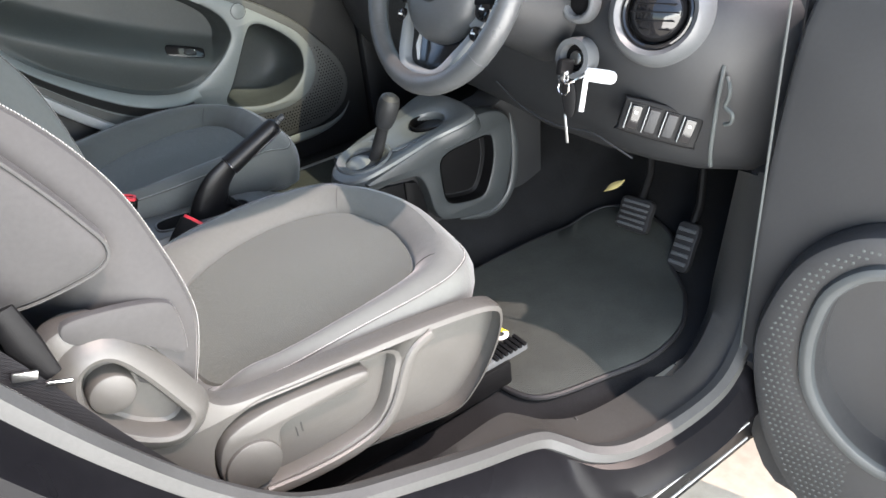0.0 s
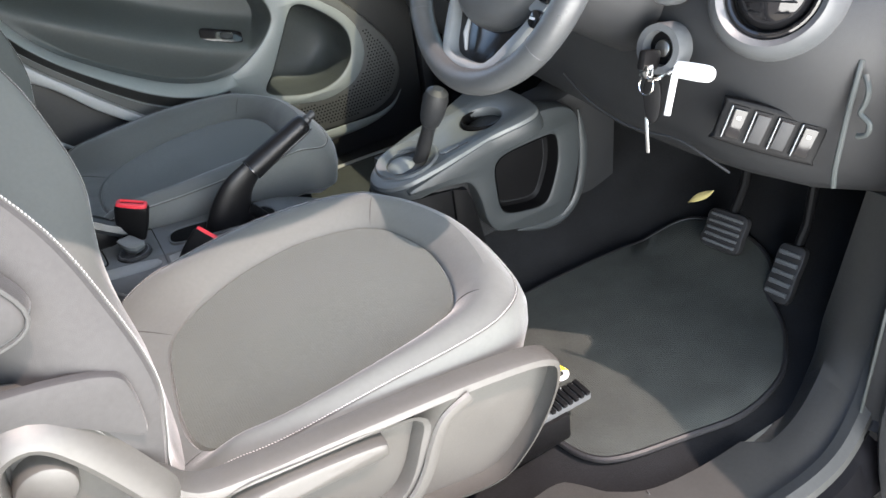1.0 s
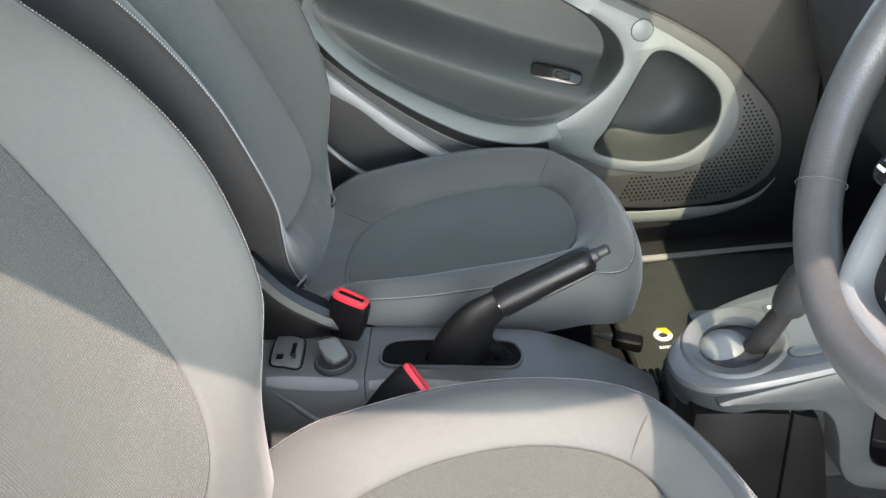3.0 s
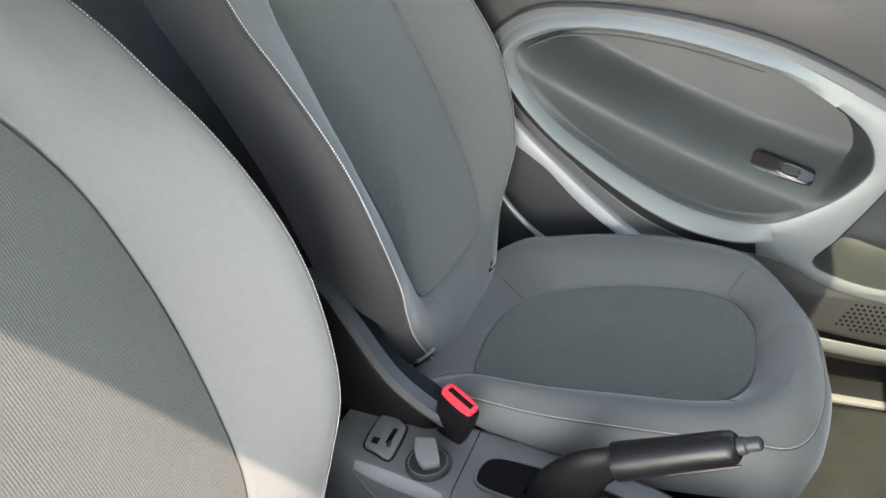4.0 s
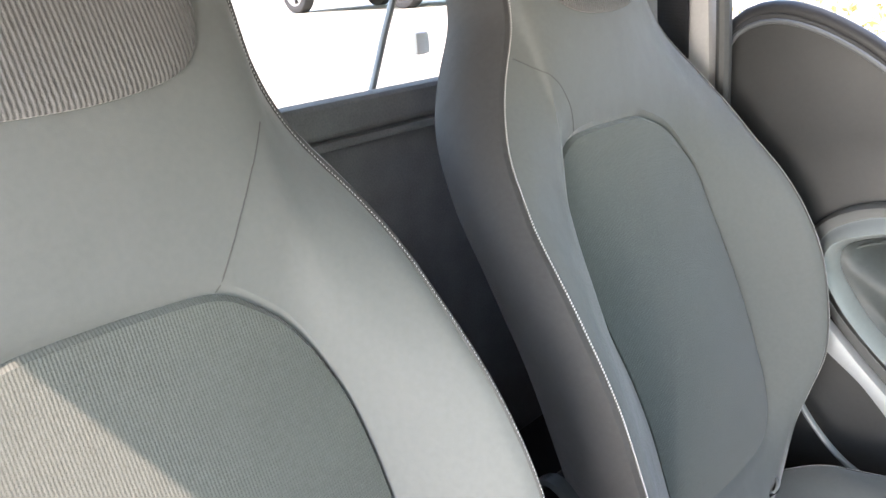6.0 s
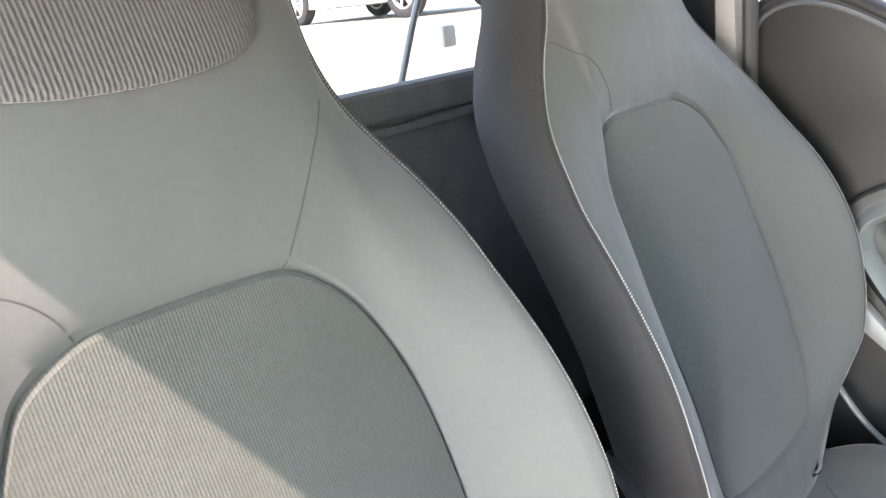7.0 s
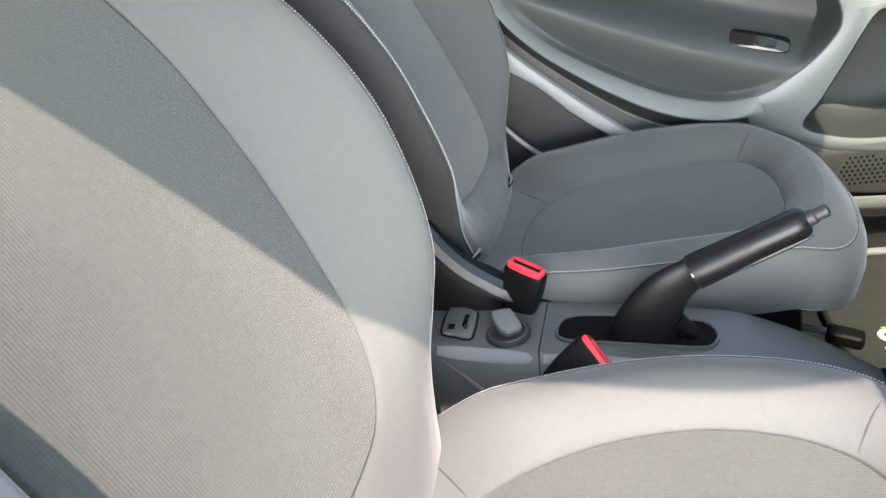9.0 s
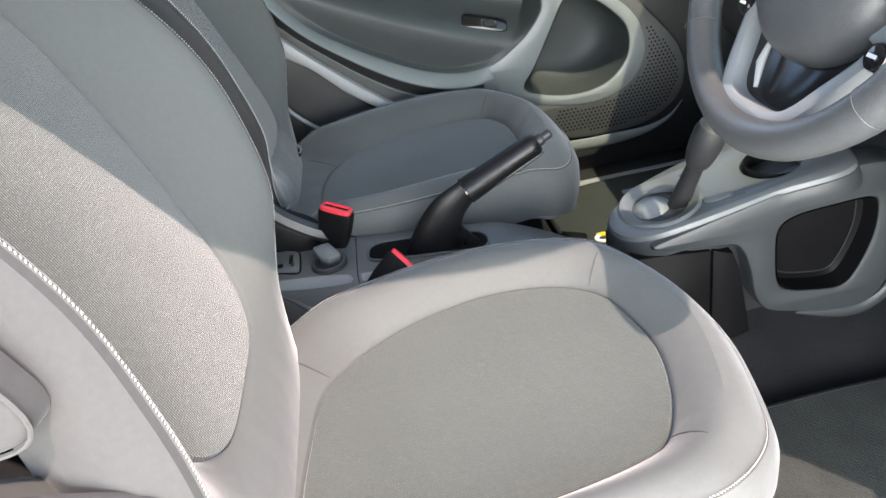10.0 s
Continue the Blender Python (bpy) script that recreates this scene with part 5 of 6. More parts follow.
def build_pedal(name, c, w, h, turn, label):
    ob = thing(name, (c[0] + 0.05, c[1], c[2]), label, "pedal", "pedals")
    m = axes(c, (0, -math.cos(radians(turn)), math.sin(radians(turn))), Vector((0.55, 0, 1)), (-1, 0, 0.5))
    m = axes(c, (0.0, -1, 0.12), (0.5, 0.1, 0.86))
    if (m.to_3x3() @ Vector((0, 0, 1))).x > 0:
        m = axes(c, (0.0, -1, 0.12), (0.5, 0.1, 0.86), -(m.to_3x3() @ Vector((0, 0, 1))))
    part("pedal_pad", slab([(p.x, p.y) for p in smooth_loop([(-w * 0.5, -h * 0.42, 0), (0, -h * 0.5, 0), (w * 0.48, -h * 0.44, 0), (w * 0.5, 0, 0), (w * 0.46, h * 0.46, 0), (0, h * 0.5, 0), (-w * 0.48, h * 0.44, 0), (-w * 0.5, 0, 0)], 48)], [], 0.012, 0.004, m), "rubber", ob)
    n = 5
    for i in range(n):
        b = -h * 0.34 + h * 0.68 * i / (n - 1)
        part("pedal_rib", rbox((w * 0.82, h * 0.075, 0.005), 0.0015, m @ Matrix.Translation((0, b, 0.013))), "plastic_grey", ob, "worn raised rib")
    part("pedal_arm", tube([m @ Vector((0, 0, 0)), Vector(c) + Vector((0.05, 0.01, 0.08)), Vector(c) + Vector((0.06, 0.015, 0.25))], 0.009, 10), "plastic_black", ob)
    return ob


build_pedal("brake_pedal", (0.628, -0.030, 0.420), 0.088, 0.075, 0, "wide worn rubber brake pedal")
build_pedal("accelerator_pedal", (0.628, -0.165, 0.395), 0.052, 0.105, 0, "narrow ribbed accelerator pedal")
leaf = thing("fallen_leaf", (0.61, 0.025, 0.478), "small dry yellow leaf caught beside the pedals", "leaf")
lm = axes((0.612, 0.025, 0.480), (0.1, -0.75, 0.65), (0.4, 0.6, 0.6))
part("leaf_blade", moved(loft([[(u, v * 0.008 * math.sin(math.pi * min(max(i / 10, 0.02), 0.98)), 0.003 * math.sin(i * 0.6) - 0.002 * abs(v)) for v in (-1, -0.5, 0, 0.5, 1)] for i, u in enumerate([-0.034 + 0.0068 * k for k in range(11)])], closed=False), lm), "leaf", leaf)

# ---- body shell: sills, pillars, walls ----
flange = smooth_loop([(-0.62, -0.345, 0.98), (-0.56, -0.352, 0.855), (-0.50, -0.357, 0.748), (-0.43, -0.360, 0.643), (-0.36, -0.362, 0.565), (-0.29, -0.362, 0.520), (-0.21, -0.362, 0.488), (-0.10, -0.362, 0.448), (0.02, -0.362, 0.408), (0.06, -0.380, 0.386), (0.095, -0.415, 0.370), (0.15, -0.440, 0.362), (0.25, -0.452, 0.362), (0.35, -0.450, 0.368), (0.43, -0.432, 0.392), (0.485, -0.412, 0.435), (0.515, -0.400, 0.51), (0.53, -0.392, 0.62), (0.54, -0.388, 0.78), (0.55, -0.382, 0.95), (0.56, -0.372, 1.06)], 150, False)


def sweep(path, profile, mat, name, label, parent=None, category="", kind="", up=(0, -1, 0)):
    """Carries a profile of (outward, away from the opening) along the path."""
    rings = []
    for i, p in enumerate(path):
        t = (path[min(i + 1, len(path) - 1)] - path[max(i - 1, 0)]).normalized()
        o = Vector(up) - t * t.dot(Vector(up))
        o.normalize()
        w = t.cross(o)
        rings.append([p + o * a + w * b for a, b in profile])
    return part(name, loft(rings, closed=False), mat, parent, label, category, kind)


frame_ob = thing("door_frame", (0, -0.36, 0.40), "black door opening frame with rubber seal", "door frame", kind="structure")
seal_prof = [(-0.010, 0.012), (0.0, 0.016), (0.012, 0.014), (0.020, 0.004), (0.018, -0.010), (0.006, -0.016), (-0.008, -0.012), (-0.010, 0.012)]
sweep(flange, seal_prof, "seal", "door_seal", "grey rubber door seal", frame_ob)
# inner sill trim from the seal to the carpet
inner = []
for p in flange:
    q = max(0.0, min(1.0, (p.x + 0.15) / 0.25))
    if p.z > 0.66 and p.x > 0.3:
        inner.append([p, p + Vector((0.01, 0.03, 0.0)), p + Vector((0.06, 0.045, 0)), p + Vector((0.14, 0.05, 0))])
    elif p.x > 0.3:
        inner.append([p, p + Vector((0.0, 0.03, 0.006)), p + Vector((0.015, 0.075, -0.004)), p + Vector((0.03, 0.11, -0.045 - max(0, p.z - 0.37) * 0.75))])
    else:
        w = 0.045 + 0.07 * q
        inner.append([p, p + Vector((0, 0.020, 0.003)), p + Vector((0, w - 0.014, -0.012 * (1 - q) - 0.006 * q)), p + Vector((0, w, -0.13 if q < 0.5 else -0.05))])
cut = next(i for i, p in enumerate(flange) if p.x > 0.44)
part("sill_trim", loft(inner[:cut + 1], closed=False), "sill", frame_ob, "dark plastic sill trim")
part("jamb_trim", loft(inner[cut:], closed=False), "sill", frame_ob, "dark plastic jamb trim")
sill_tree = BVHTree.FromPolygons(*loft(inner[:cut + 1], closed=False)[:2])
dots = []
for i in range(14):
    for j in range(4):
        x, y = 0.135 + 0.021 * i, -0.306 - 0.0115 * j + (0.005 if i % 2 else 0)
        hit = sill_tree.ray_cast(Vector((x, y, 0.9)), Vector((0, 0, -1)))[0]
        if hit:
            dots.append(rbox((0.0030, 0.0080, 0.0026), 0.0008, pose(x, y, hit.z + 0.0006, 0, 0, -12), 1))
part("sill_studs", join(*dots), "sill", frame_ob, "small raised studs on the sill", kind="stuff")
front_lip = [p for p in flange if p.x > 0.40]
part("seal_outer_lip", tube([p + Vector((0.020, -0.020, -0.004)) for p in front_lip], 0.0135, 10), "rubber", frame_ob, "black rubber outer lip")
part("seal_groove", tube([p + Vector((0.004, -0.021, 0.0)) for p in front_lip], 0.0016, 6), "gap", frame_ob)
# silver thread in place of the highlight along the glossy jamb edge
part("jamb_glint", tube([p + Vector((0.068, -0.044, -0.01)) for p in front_lip[4:]], 0.0014, 6), "silver", frame_ob, "thin silver line for the highlight on the jamb edge")
# painted rocker outside the seal
rock = []
for p in flange:
    if p.x < 0.40:
        rock.append([p + Vector((0, -0.012, -0.004)), p + Vector((0, -0.03, -0.014)), Vector((p.x, min(p.y - 0.04, -0.425), p.z - 0.05)), Vector((p.x, min(p.y - 0.05, -0.455), max(0.30, p.z * 0.55))), Vector((p.x, -0.475, 0.255)), Vector((p.x, -0.47, 0.19)), Vector((p.x, -0.42, 0.165))])
    else:
        k = min(1, (p.x - 0.40) / 0.16)
        rock.append([p + Vector((0.004, -0.012, 0)), p + Vector((0.02, -0.022, -0.01)), p + Vector((0.05, -0.03, -0.03)), p + Vector((0.10, -0.04, -0.06)), Vector((p.x + 0.14, -0.475, 0.255 + k * (p.z - 0.30) * 0.9)), Vector((p.x + 0.16, -0.47, 0.19 + k * (p.z - 0.32) * 0.9)), Vector((p.x + 0.2, -0.42, 0.165 + k * (p.z - 0.34) * 0.9))])
part("rocker_panel", loft(rock, closed=False), "sill_paint", frame_ob, "black painted rocker panel")
# silver lines stand for reflections in the black paint
for z, y in ((0.262, -0.479), (0.225, -0.480)):
    part("rocker_glint", tube([(-0.5, y, z), (0.0, y, z), (0.42, y, z)], 0.0022, 6), "silver", frame_ob, "thin silver line for a reflection in the sill paint")

# B-pillar foot behind the driver's seat with belt anchor
belt = thing("seat_belt", (-0.56, -0.305, 0.75), "black seat belt with steel anchor beside the driver's seat", "seat belt")
part("webbing", loft([[p + Vector((0.020, -0.001, 0.013)), p, p + Vector((-0.020, 0.0, -0.013))] for p in smooth_loop([(-0.64, -0.298, 1.0), (-0.585, -0.302, 0.90), (-0.548, -0.306, 0.826), (-0.512, -0.308, 0.740), (-0.476, -0.309, 0.662), (-0.44, -0.309, 0.595), (-0.39, -0.308, 0.54)], 40, False)], closed=False), "belt", belt)
part("anchor_plate", rbox((0.022, 0.004, 0.010), 0.002, pose(-0.535, -0.310, 0.838, 0, 20, 0)), "steel", belt, "bright steel anchor plate")
part("belt_tongue", rbox((0.024, 0.004, 0.005), 0.0015, pose(-0.512, -0.311, 0.818, 0, 20, 0)), "chrome", belt, "chrome belt tongue")
part("anchor_sleeve", tube([(-0.53, -0.29, 0.90), (-0.525, -0.295, 0.86), (-0.515, -0.298, 0.82)], [0.012, 0.016, 0.010], 10, squash=((0, 1, 0), 0.5)), "plastic_black", belt)

# closed walls: rear bulkhead, shelf, firewall, roof, pillars
rear_wall = thing("rear_bulkhead", (-0.9, 0.345, 0.40), "black carpeted rear bulkhead behind the seats", "bulkhead", kind="structure")
part("bulkhead_panel", slab([(p.x, p.y) for p in [Vector((-0.36, 0.35)), Vector((1.05, 0.35)), Vector((1.05, 1.185)), Vector((-0.36, 1.185))]], [], 0.03, 0.01, axes((-0.93, 0, 0), (0, 1, 0), (0, 0, 1), (1, 0, 0))), "bulkhead", rear_wall)
part("bulkhead_rail", rbox((0.05, 1.40, 0.048), 0.014, pose(-0.905, 0.345, 1.19), 3), "bulkhead", rear_wall, "dark carpeted top rail")
part("bulkhead_ledge", rbox((0.02, 1.40, 0.012), 0.004, pose(-0.893, 0.345, 1.155), 2), "bulkhead", rear_wall)
part("firewall", rbox((0.03, 1.40, 0.80), 0.01, pose(0.90, 0.345, 0.62)), "carpet", label="dark firewall behind the pedals", category="wall", kind="structure")
roof = thing("roof", (0, 0.345, 1.45), "closed car roof with pale headliner", "roof", kind="structure")
roof_loop = [(p.x, p.y) for p in smooth_loop([(-0.98, -0.205, 0), (-0.62, -0.221, 0), (-0.3, -0.243, 0), (-0.05, -0.28, 0), (0.10, -0.30, 0), (0.22, -0.30, 0), (0.30, -0.27, 0), (0.35, -0.20, 0), (0.39, 0.0, 0), (0.41, 0.345, 0), (0.39, 0.69, 0), (0.35, 0.88, 0), (0.28, 0.97, 0), (0.1, 0.985, 0), (-0.3, 0.96, 0), (-0.7, 0.93, 0), (-0.98, 0.89, 0), (-1.05, 0.345, 0)], 120)]
part("roof_panel", slab(roof_loop, [], 0.04, 0.015, Matrix.Translation((0, 0, 1.45))), "headliner", roof)
part("roof_skin", slab(offset_loop(roof_loop, -0.01), [], 0.02, 0.01, Matrix.Translation((0, 0, 1.492))), "paint", roof)
for y0, y1, y2 in ((-0.375, -0.33, -0.255), (1.065, 1.02, 0.945)):
    pil = thing("front_pillar", (0.75, y0, 1.0), "dark windscreen pillar", "pillar", kind="structure")
    part("pillar_tube", tube([(0.78, y0, 0.96), (0.62, y1, 1.16), (0.45, (y1 + y2) / 2, 1.35), (0.27, y2, 1.47)], [0.034, 0.030, 0.028, 0.028], 14), "plastic", pil)
part("windscreen", ([(0.92, -0.36, 0.98), (0.92, 1.05, 0.98), (0.38, 0.93, 1.46), (0.38, -0.24, 1.46)], [(0, 1, 2, 3)]), "tinted_glass", label="lightly tinted windscreen", category="window", kind="structure", flat=True)
part("cowl", rbox((0.12, 1.44, 0.30), 0.03, pose(0.97, 0.345, 0.83)), "paint", label="black painted cowl below the windscreen", category="body panel", kind="structure")
bp = thing("rear_pillar", (-0.80, 1.0, 1.2), "pale rear side pillar with belt webbing", "pillar", kind="structure")
part("pillar_trim", loft([[(-0.73, 0.985, 0.40), (-0.61, 0.980, 0.40), (-0.61, 1.05, 0.40), (-0.73, 1.05, 0.40)], [(-0.72, 0.985, 1.05), (-0.612, 0.982, 1.05), (-0.605, 1.05, 1.05), (-0.72, 1.05, 1.05)], [(-0.735, 0.965, 1.47), (-0.628, 0.962, 1.47), (-0.620, 1.02, 1.47), (-0.735, 1.02, 1.47)]], True, True), "headliner", bp, "pale pillar trim")
part("pillar_belt", rbox((0.052, 0.004, 0.60), 0.0015, pose(-0.668, 0.958, 1.18, 1.5, -1.5, 0)), "belt", bp, "black belt webbing")
part("pillar_seal", tube(smooth_loop([(-0.600, 0.992, 0.50), (-0.598, 0.990, 0.90), (-0.598, 0.986, 1.15), (-0.604, 0.978, 1.35), (-0.615, 0.966, 1.455)], 24, False), 0.012, 10), "seal", bp, "black rubber door seal")
q = thing("rear_quarter", (-0.85, -0.33, 0.7), "dark inner quarter panel behind the driver's door", "panel", kind="structure")
part("quarter_panel", loft([[(-1.0, -0.33, 0.2), (-0.30, -0.33, 0.2)], [(-1.0, -0.33, 0.50), (-0.42, -0.335, 0.50)], [(-1.0, -0.33, 0.80), (-0.57, -0.335, 0.80)], [(-1.0, -0.33, 1.05), (-0.66, -0.335, 1.05)], [(-1.0, -0.27, 1.47), (-0.70, -0.26, 1.47)]], closed=False), "plastic", q)
part("quarter_panel_far", loft([[(-1.0, 1.03, 0.2), (-0.62, 1.03, 0.2)], [(-1.0, 1.03, 0.8), (-0.62, 1.03, 0.8)], [(-1.0, 1.02, 1.16), (-0.68, 1.02, 1.16)]], closed=False), "plastic", q)

adj = thing("seat_slide_handle", (0.05, 0.58, 0.40), "black slide handle under the passenger seat", "handle")
part("handle_rod", tube([(-0.12, 0.62, 0.435), (0.0, 0.60, 0.440), (0.065, 0.580, 0.430)], 0.0055, 8), "steel", adj, "bare steel rod")
part("handle_grip", rbox((0.05, 0.028, 0.022), 0.008, pose(0.088, 0.572, 0.425, 0, 10, -15), 3), "plastic_black", adj)

# ---- passenger door ----
door = thing("passenger_door", (0.0, 1.0, 0.33), "closed passenger door with oval grey trim and storage pocket", "car door")
D = axes((0, 0.985, 0), (1, 0, 0), (0, 0, 1), (0, -1, 0))
skirt = [(-0.46, 0.90), (-0.445, 0.965), (-0.37, 1.008), (-0.25, 1.009), (-0.12, 0.990), (0.0, 0.957), (0.10, 0.912), (0.18, 0.868), (0.265, 0.820), (0.35, 0.760), (0.41, 0.698), (0.468, 0.622), (0.487, 0.55), (0.470, 0.495), (0.43, 0.460), (0.37, 0.438), (0.28, 0.434), (0.20, 0.440), (0.08, 0.460), (-0.05, 0.505), (-0.17, 0.570), (-0.28, 0.660), (-0.37, 0.765), (-0.43, 0.85)]
skirt_loop = [(p.x, p.y) for p in smooth_loop([(a, b, 0) for a, b in skirt], 160)]
recess_loop = [(p.x, p.y) for p in smooth_loop([(a, b, 0) for a, b in [(-0.402, 0.915), (-0.397, 0.943), (-0.362, 0.961), (-0.318, 0.972), (-0.25, 0.972), (-0.193, 0.965), (-0.114, 0.949), (-0.038, 0.927), (0.03, 0.902), (0.10, 0.858), (0.147, 0.815), (0.162, 0.770), (0.148, 0.738), (0.112, 0.702), (0.05, 0.664), (0.0, 0.654), (-0.05, 0.658), (-0.12, 0.680), (-0.20, 0.722), (-0.27, 0.767), (-0.322, 0.806), (-0.362, 0.848), (-0.392, 0.892)]], 130)]
pocket_loop = [(p.x, p.y) for p in smooth_loop([(a, b, 0) for a, b in [(0.106, 0.590), (0.135, 0.635), (0.17, 0.695), (0.205, 0.757), (0.225, 0.775), (0.255, 0.769), (0.30, 0.737), (0.338, 0.697), (0.352, 0.66), (0.345, 0.612), (0.31, 0.573), (0.265, 0.555), (0.21, 0.553), (0.15, 0.566)]], 80)]
trim_loop = [(p.x, p.y) for p in smooth_loop([(a, b, 0) for a, b in [(-0.438, 0.90), (-0.428, 0.957), (-0.368, 0.993), (-0.278, 1.001), (-0.196, 0.994), (-0.118, 0.979), (-0.044, 0.957), (0.03, 0.928), (0.116, 0.884), (0.208, 0.832), (0.293, 0.774), (0.350, 0.728), (0.383, 0.675), (0.388, 0.61), (0.350, 0.550), (0.275, 0.523), (0.20, 0.528), (0.13, 0.545), (0.08, 0.572), (0.035, 0.590), (-0.03, 0.592), (-0.10, 0.606), (-0.18, 0.642), (-0.254, 0.696), (-0.305, 0.740), (-0.354, 0.785), (-0.405, 0.840)]], 160)]
belt_top = smooth_loop([(-0.62, 1.10, 0), (-0.618, 1.20, 0), (-0.598, 1.252, 0), (-0.55, 1.272, 0), (-0.49, 1.262, 0), (-0.42, 1.228, 0), (-0.35, 1.180, 0), (-0.25, 1.125, 0), (-0.10, 1.075, 0), (0.10, 1.040, 0), (0.35, 1.01, 0), (0.55, 0.985, 0)], 70, False)
belt_line = [(-0.62, 0.34)] + [(p.x, p.y) for p in belt_top] + [(0.56, 0.34)]
part("door_panel", slab(belt_line, [recess_loop, pocket_loop], 0.016, 0.006, axes((0, 1.03, 0), (1, 0, 0), (0, 0, 1), (0, -1, 0))), "door_panel", door, "warm dark grained door panel")
part("door_skin", slab([(-0.62, 0.30), (-0.62, 1.2), (0.0, 1.03), (0.56, 0.97), (0.56, 0.30)], [], 0.01, 0.002, axes((0, 1.145, 0), (1, 0, 0), (0, 0, 1), (0, -1, 0))), "paint", door)
part("door_cap", tube([(p.x, 1.03, p.y + 0.004) for p in belt_top], 0.013, 12), "rubber", door, "black window seal")
part("cap_bead", tube([(p.x + 0.004, 1.012, p.y - 0.012) for p in belt_top], 0.004, 8), "plastic_grey", door, "grey inner bead of the window seal")
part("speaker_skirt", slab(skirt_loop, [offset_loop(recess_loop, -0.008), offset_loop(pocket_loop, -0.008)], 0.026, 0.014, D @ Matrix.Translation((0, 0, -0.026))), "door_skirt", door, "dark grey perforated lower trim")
part("oval_trim", slab(trim_loop, [recess_loop, pocket_loop], 0.020, 0.008, D @ Matrix.Translation((0, 0, -0.016))), "ring", door, "satin silver oval trim")
# ridge that runs round the rear end of the oval: its inner half faces up, its outer half down
ridge = []
for p in trim_loop:
    if p[0] > (0.06 if p[1] < 0.75 else 0.12):
        continue
    q = min(recess_loop, key=lambda r: (r[0] - p[0]) ** 2 + (r[1] - p[1]) ** 2)
    fade = smooth(0.10, -0.04, p[0])
    ridge.append([(q[0] + (p[0] - q[0]) * k, q[1] + (p[1] - q[1]) * k, 0.0044 + fade * h) for k, h in ((0.02, -0.004), (0.07, 0.003), (0.2, 0.013), (0.35, 0.0225), (0.40, 0.0240), (0.45, 0.0225), (0.7, 0.009), (0.99, -0.008))])
start = next(i for i, r in enumerate(ridge) if i and (Vector(r[0]) - Vector(ridge[i - 1][0])).length > 0.08)
ridge = ridge[start:] + ridge[:start]
part("trim_ridge", moved(loft(ridge, closed=False), D), "ring", door, "satin silver raised ridge")
# dark skin over the ridge's down-facing half puts its shade into the colour
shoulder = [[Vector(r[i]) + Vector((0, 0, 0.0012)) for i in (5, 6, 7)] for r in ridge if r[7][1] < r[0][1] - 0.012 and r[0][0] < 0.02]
part("ridge_shade", moved(loft(shoulder, closed=False), D), "door_panel", door, "darkened lower half of the trim ridge, for its shade")
part("recess_bead", tube(sorted([(q.x, 0.998, q.y) for q in offset_loop(recess_loop, 0.011) if q.y > 0.905 - 0.35 * max(0.0, q.x) and q.x < 0.12]), 0.0018, 8), "recess", door)


def bowl_shape(loop, c, rows):
    return loft([[(c[0] + (p[0] - c[0]) * s, y, c[1] + (p[1] - c[1]) * s) for p in loop] for s, y in rows], False, True)


def recess_ring(s):
    """Ring of the inset: an upright armrest face below, a shelf that slopes back above it."""
    ring = []
    for p in recess_loop:
        x, z = -0.10 + (p[0] + 0.10) * s, 0.80 + (p[1] - 0.80) * s
        d = z - (0.727 - 0.38 * x + 0.25 * x * x)
        face = 0.020 * (1 - smooth(-0.11, -0.004, d))
        shelf = 0.085 * smooth(-0.006, 0.085, d)
        ring.append((x, 0.985 + smooth(1.0, 0.92, s) * (face + shelf), z))
    return ring


part("armrest_recess", loft([recess_ring(s) for s in [1.0 - 0.02 * i for i in range(49)] + [0.01]], False, True), "recess", door, "dark recessed door inset with armrest shelf")
part("door_pocket", bowl_shape(pocket_loop, (0.235, 0.655), ((1.0, 0.985), (0.995, 1.01), (0.98, 1.04), (0.95, 1.07), (0.90, 1.09), (0.82, 1.105), (0.70, 1.116), (0.5, 1.122), (0.25, 1.124))), "recess", door, "deep dark storage pocket")
part("lower_lip", tube(smooth_loop([(-0.10, 0.980, 0.485), (0.05, 0.976, 0.445), (0.20, 0.973, 0.430), (0.30, 0.973, 0.428), (0.38, 0.975, 0.432), (0.44, 0.980, 0.450), (0.478, 0.990, 0.482)], 48, False), [0.014 * min(1.0, 0.08 + (47 - i) / 16) for i in range(48)], 10, squash=((0, 1, 0), 0.45)), "ring", door, "satin grey lower lip")
strip = [(p.x, p.y) for p in smooth_loop([(a, b, 0) for a, b in [(-0.415, 0.826), (-0.35, 0.764), (-0.26, 0.680), (-0.17, 0.604), (-0.107, 0.564), (-0.102, 0.556), (-0.14, 0.566), (-0.21, 0.607), (-0.287, 0.667), (-0.35, 0.732), (-0.415, 0.785)]], 80)]
part("lower_strip", slab(strip, [], 0.020, 0.007, D @ Matrix.Translation((0, 0, 0.0))), "silver", door, "satin silver lower strip")
part("map_pocket_edge", tube(smooth_loop([(-0.46, 0.965, 0.73), (-0.42, 0.962, 0.66), (-0.36, 0.960, 0.60), (-0.30, 0.960, 0.575), (-0.2, 0.962, 0.56)], 24, False), 0.005, 8), "silver_dark", door)
part("door_emblem", disc(0.0195, 0.0022, 0.0006, D @ Matrix.Translation((0.196, 0.820, 0.0034)), 40), "ring", door, "round blank emblem")
part("emblem_groove", tube([D @ Vector((0.196 + 0.0203 * math.cos(a), 0.820 + 0.0203 * math.sin(a), 0.0042)) for a in [2 * math.pi * i / 40 for i in range(40)]], 0.0007, 5, True), "plastic", door)
